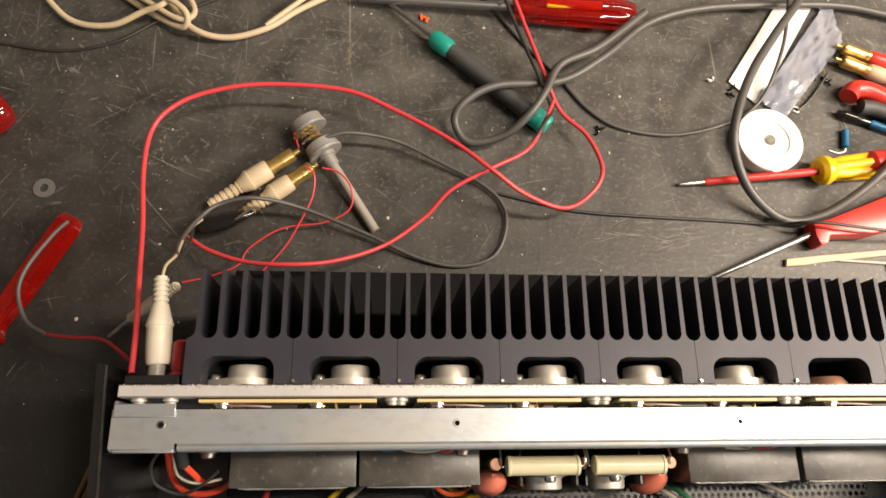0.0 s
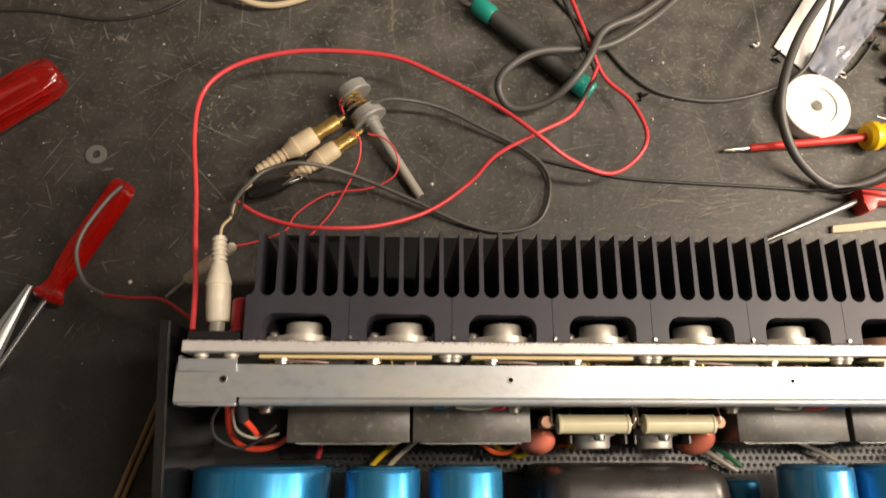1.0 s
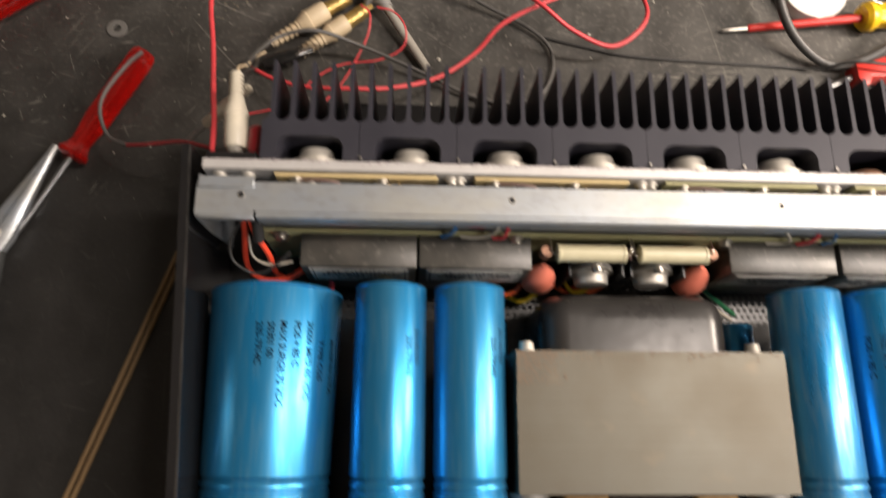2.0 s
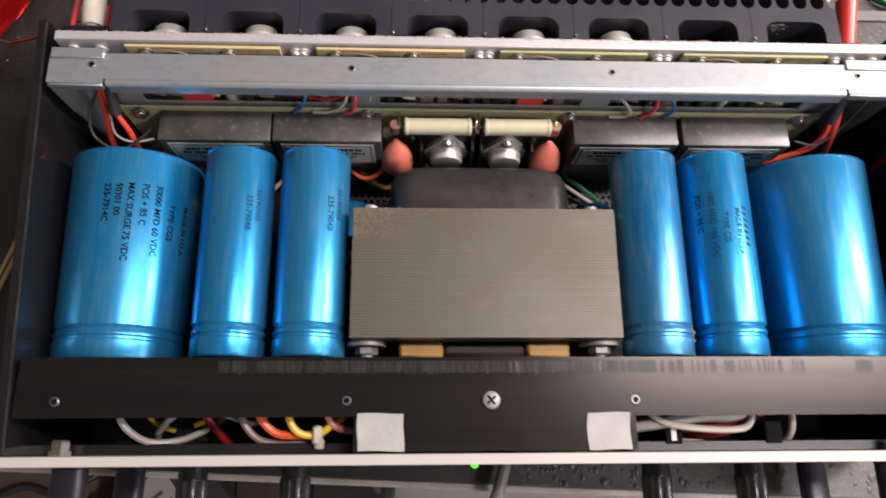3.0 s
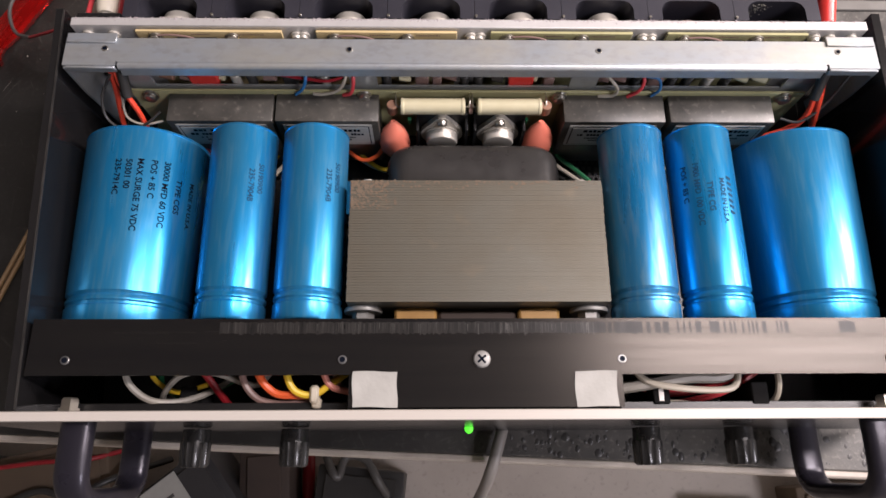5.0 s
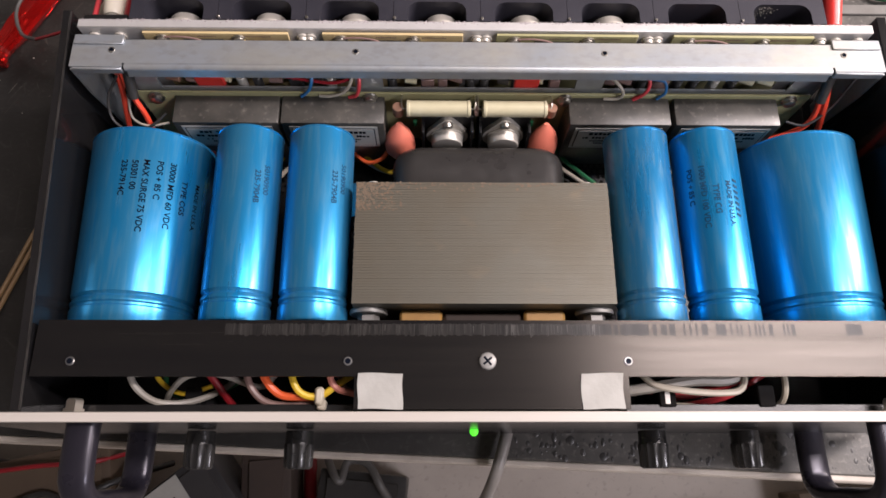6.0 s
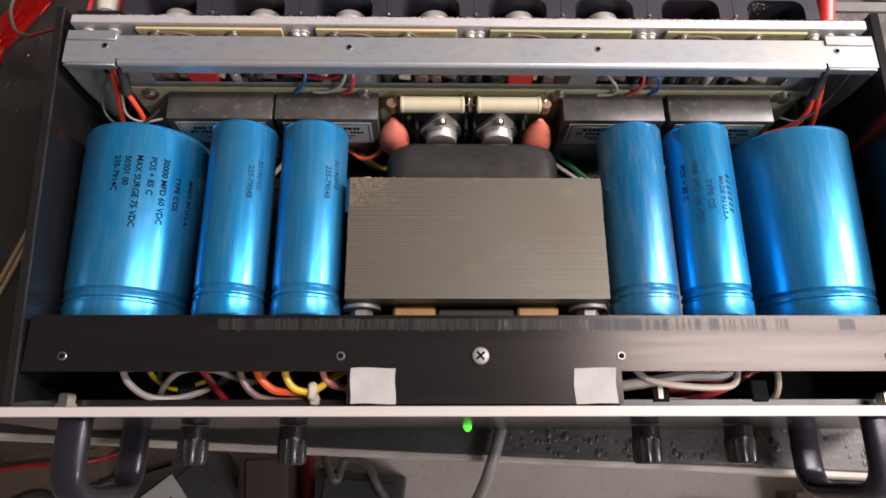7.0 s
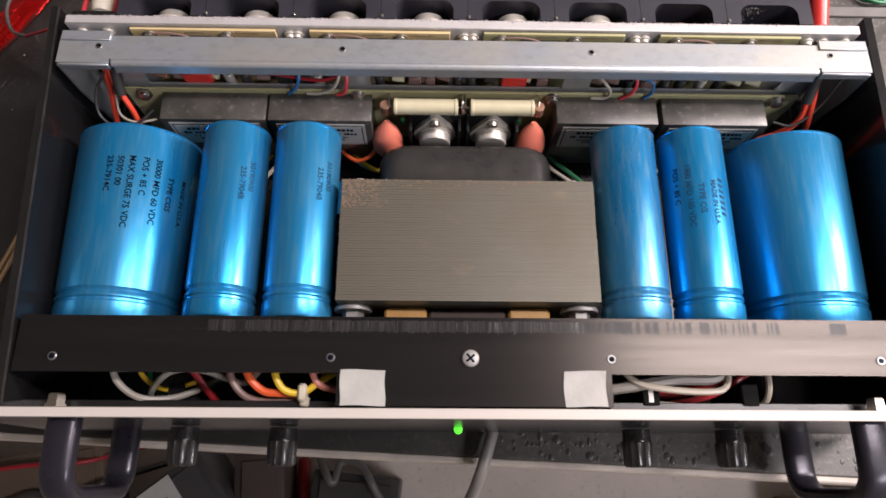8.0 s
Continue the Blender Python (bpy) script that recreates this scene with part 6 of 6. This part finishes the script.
h = B()
box(h, 0.248, 0.520, 0.2780, 0.2868, 0.0, 0.0022, 0.0005)
solo("metal_strip", h, M_WASHER, "dull grey metal strip lying on the bench", "strip")
cable("hookup_wire", "small tangle of green hook-up wire", [
    ([(0.300, 0.300, 0.002), (0.308, 0.292, 0.003), (0.320, 0.290, 0.004), (0.330, 0.296, 0.004), (0.324, 0.304, 0.003), (0.310, 0.302, 0.004), (0.306, 0.294, 0.006), (0.318, 0.288, 0.006), (0.345, 0.292, 0.003)], 0.0013, M_W_GREEN),
    ([(0.304, 0.306, 0.002), (0.312, 0.298, 0.005), (0.326, 0.292, 0.006), (0.338, 0.300, 0.004), (0.330, 0.310, 0.003)], 0.0012, M_W_GREEN)])

# small parts and offcuts
r = thing("resistor", "small blue resistor with bent leads", "resistor")
part("body", lathe(B(), (0.2362, 0.3885, 0.0027), (0.2335, 0.3735, 0.0027), [(0, 0.0012), (0.06, 0.0026), (0.2, 0.0024), (0.8, 0.0024), (0.94, 0.0026), (1, 0.0012)], 16), M_BLUE_PL, r)
part("lead", tube(B(), [(0.2337, 0.3745, 0.0027), (0.233, 0.371, 0.0020), (0.228, 0.3700, 0.0012), (0.222, 0.3720, 0.0008)], 0.0004, 6, 5), M_CHROME, r)
part("lead", tube(B(), [(0.2362, 0.3880, 0.0027), (0.2368, 0.392, 0.0020), (0.2355, 0.396, 0.001)], 0.0004, 6, 5), M_CHROME, r)
c = thing("test_clip", "black and blue insulated test clip", "clip")
part("body", lathe(B(), (0.2320, 0.4020, 0.0040), (0.2580, 0.3935, 0.0040), [(0, 0.0020), (0.2, 0.0036), (0.6, 0.0030), (0.9, 0.0022), (1, 0.0014)], 16), M_BLACK_GLOSS, c)
part("boot", lathe(B(), (0.2560, 0.3940, 0.0040), (0.2780, 0.3860, 0.0040), [(0, 0.0022), (0.1, 0.0030), (1, 0.0026)], 14), M_BLUE_PL, c, "blue boot")
s = thing("fork_terminal", "small fork terminal on a thin dark lead", "terminal")
part("fork", tube(B(), [(0.1990, 0.4040, 0.0012), (0.2025, 0.4025, 0.0012), (0.2030, 0.4062, 0.0012), (0.1995, 0.4075, 0.0012)], 0.0007, 8, 5), M_DULL, s)
part("lead", tube(B(), [(0.2030, 0.4045, 0.0014), (0.212, 0.4120, 0.0014), (0.224, 0.4260, 0.002), (0.231, 0.436, 0.003)], 0.0009, 8, 6), M_W_BLACK, s)
rng = random.Random(21)
for x, y, m, lab in ((0.046, 0.382, M_BLACK_GLOSS, "small crumpled black offcut"), (0.150, 0.4170, M_BLACK_GLOSS, "small black rubber scrap"), (-0.0785, 0.4690, M_W_ORANGE, "small orange offcut"),
                     (0.1385, 0.4270, M_WHITE, "small white plastic scrap"), (0.226, 0.4420, M_W_BROWN, "dark brown scrap"), (0.2210, 0.4310, M_W_BLACK, "dark tangled scrap"), (0.2300, 0.4300, M_BLACK_GLOSS, "small black offcut")):
    o = B()
    for k in range(5):
        sc = 0.45 if m is M_WHITE else 1.0
        a = Vector((x + rng.gauss(0, 0.0018) * sc, y + rng.gauss(0, 0.0018) * sc, 0.0009 + rng.random() * 0.0012))
        b = a + Vector((rng.gauss(0, 0.003) * sc, rng.gauss(0, 0.003) * sc, 0))
        lathe(o, a, b, [(0, 0.0004), (0.3, 0.0011), (0.8, 0.0009), (1, 0.0003)], 6)
    solo("offcut", o, m, lab + " on the bench", "offcut")


# ---------------------------------------------------------------- floor clutter below the bench
FZ = -0.74


def crate(name, x, y, sx, sy, sz, turn, mat, label, category, paper=None):
    t = thing(name, label, category, at=(x, y, FZ))
    t.rotation_euler = (0, 0, radians(turn))
    b = B()
    box(b, -sx / 2, sx / 2, -sy / 2, sy / 2, 0.0, sz, 0.004, 0, 2)
    part("case", b, mat, t)
    lid = B()
    box(lid, -sx / 2 + 0.012, sx / 2 - 0.012, -sy / 2 + 0.012, sy / 2 - 0.012, sz, sz + 0.004, 0.0015)
    part("top_panel", lid, mat, t)
    if paper:
        p = B()
        box(p, *paper, sz + 0.0041, sz + 0.0052)
        for k in range(4):
            box(p, paper[0] + 0.008, paper[1] - 0.01 - 0.006 * (k % 2), paper[2] + 0.012 + k * 0.016, paper[2] + 0.017 + k * 0.016, sz + 0.0052, sz + 0.0056, 0, 1)
        part("paper_label", p, [M_TAPE, M_W_GREY], t, "white printed label, unreadable")
    return t
crate("equipment_case", -0.375, -0.125, 0.17, 0.15, 0.14, 38, M_DARKBOX, "dark grey equipment case with a paper label on the floor", "case", (-0.02, 0.035, -0.02, 0.07))
crate("carton", -0.268, -0.110, 0.075, 0.19, 0.10, 4, M_CARTON_DARK, "dark brown carton on the floor", "carton")
crate("storage_tub", -0.135, -0.120, 0.13, 0.15, 0.10, -6, M_W_BLACK, "black storage tub on the floor", "tub")
crate("carton", -0.600, -0.085, 0.20, 0.14, 0.09, 12, M_CARTON, "brown cardboard carton on the floor", "carton")
# added dark case that stands in for the shadowed floor at far left
crate("equipment_case", -0.800, -0.110, 0.17, 0.20, 0.12, -10, M_DARKBOX, "black case added for the shadow on the floor", "case")
crate("carton", 0.640, -0.140, 0.20, 0.14, 0.07, 4, M_CARTON, "small brown carton on the floor", "carton")
crate("carton", 0.450, -0.185, 0.12, 0.16, 0.05, -3, M_CREAM, "low cream carton on the floor", "carton")
s = B()
lathe(s, (-0.222, -0.020, FZ + 0.012), (-0.218, -0.160, FZ + 0.012), [(0, 0.006), (0.05, 0.010), (0.6, 0.010), (0.65, 0.005), (1, 0.004)], 14)
solo("hand_tool", s, M_W_DRED, "dark red handled tool on the floor", "hand tool")
cable("mains_cable", "grey cable curled on the floor", [([(-0.21, 0.02, FZ + 0.01), (-0.175, -0.040, FZ + 0.11), (-0.160, -0.058, FZ + 0.12), (-0.150, -0.030, FZ + 0.11), (-0.12, -0.035, FZ + 0.115), (-0.095, -0.075, FZ + 0.11), (-0.05, -0.14, FZ + 0.02)], 0.006, M_W_GREY)])
cable("mains_cable", "dark red cable lying over the carton", [([(-0.80, -0.03, FZ + 0.13), (-0.70, -0.045, FZ + 0.115), (-0.60, -0.035, FZ + 0.105), (-0.53, -0.03, FZ + 0.10), (-0.46, 0.0, FZ + 0.02)], 0.0035, M_W_DRED)])
cable("mains_cable", "black cable lying over the carton", [([(-0.66, -0.10, FZ + 0.098), (-0.60, -0.075, FZ + 0.10), (-0.55, -0.085, FZ + 0.10), (-0.50, -0.06, FZ + 0.098), (-0.44, -0.03, FZ + 0.02)], 0.005, M_W_BLACK)])
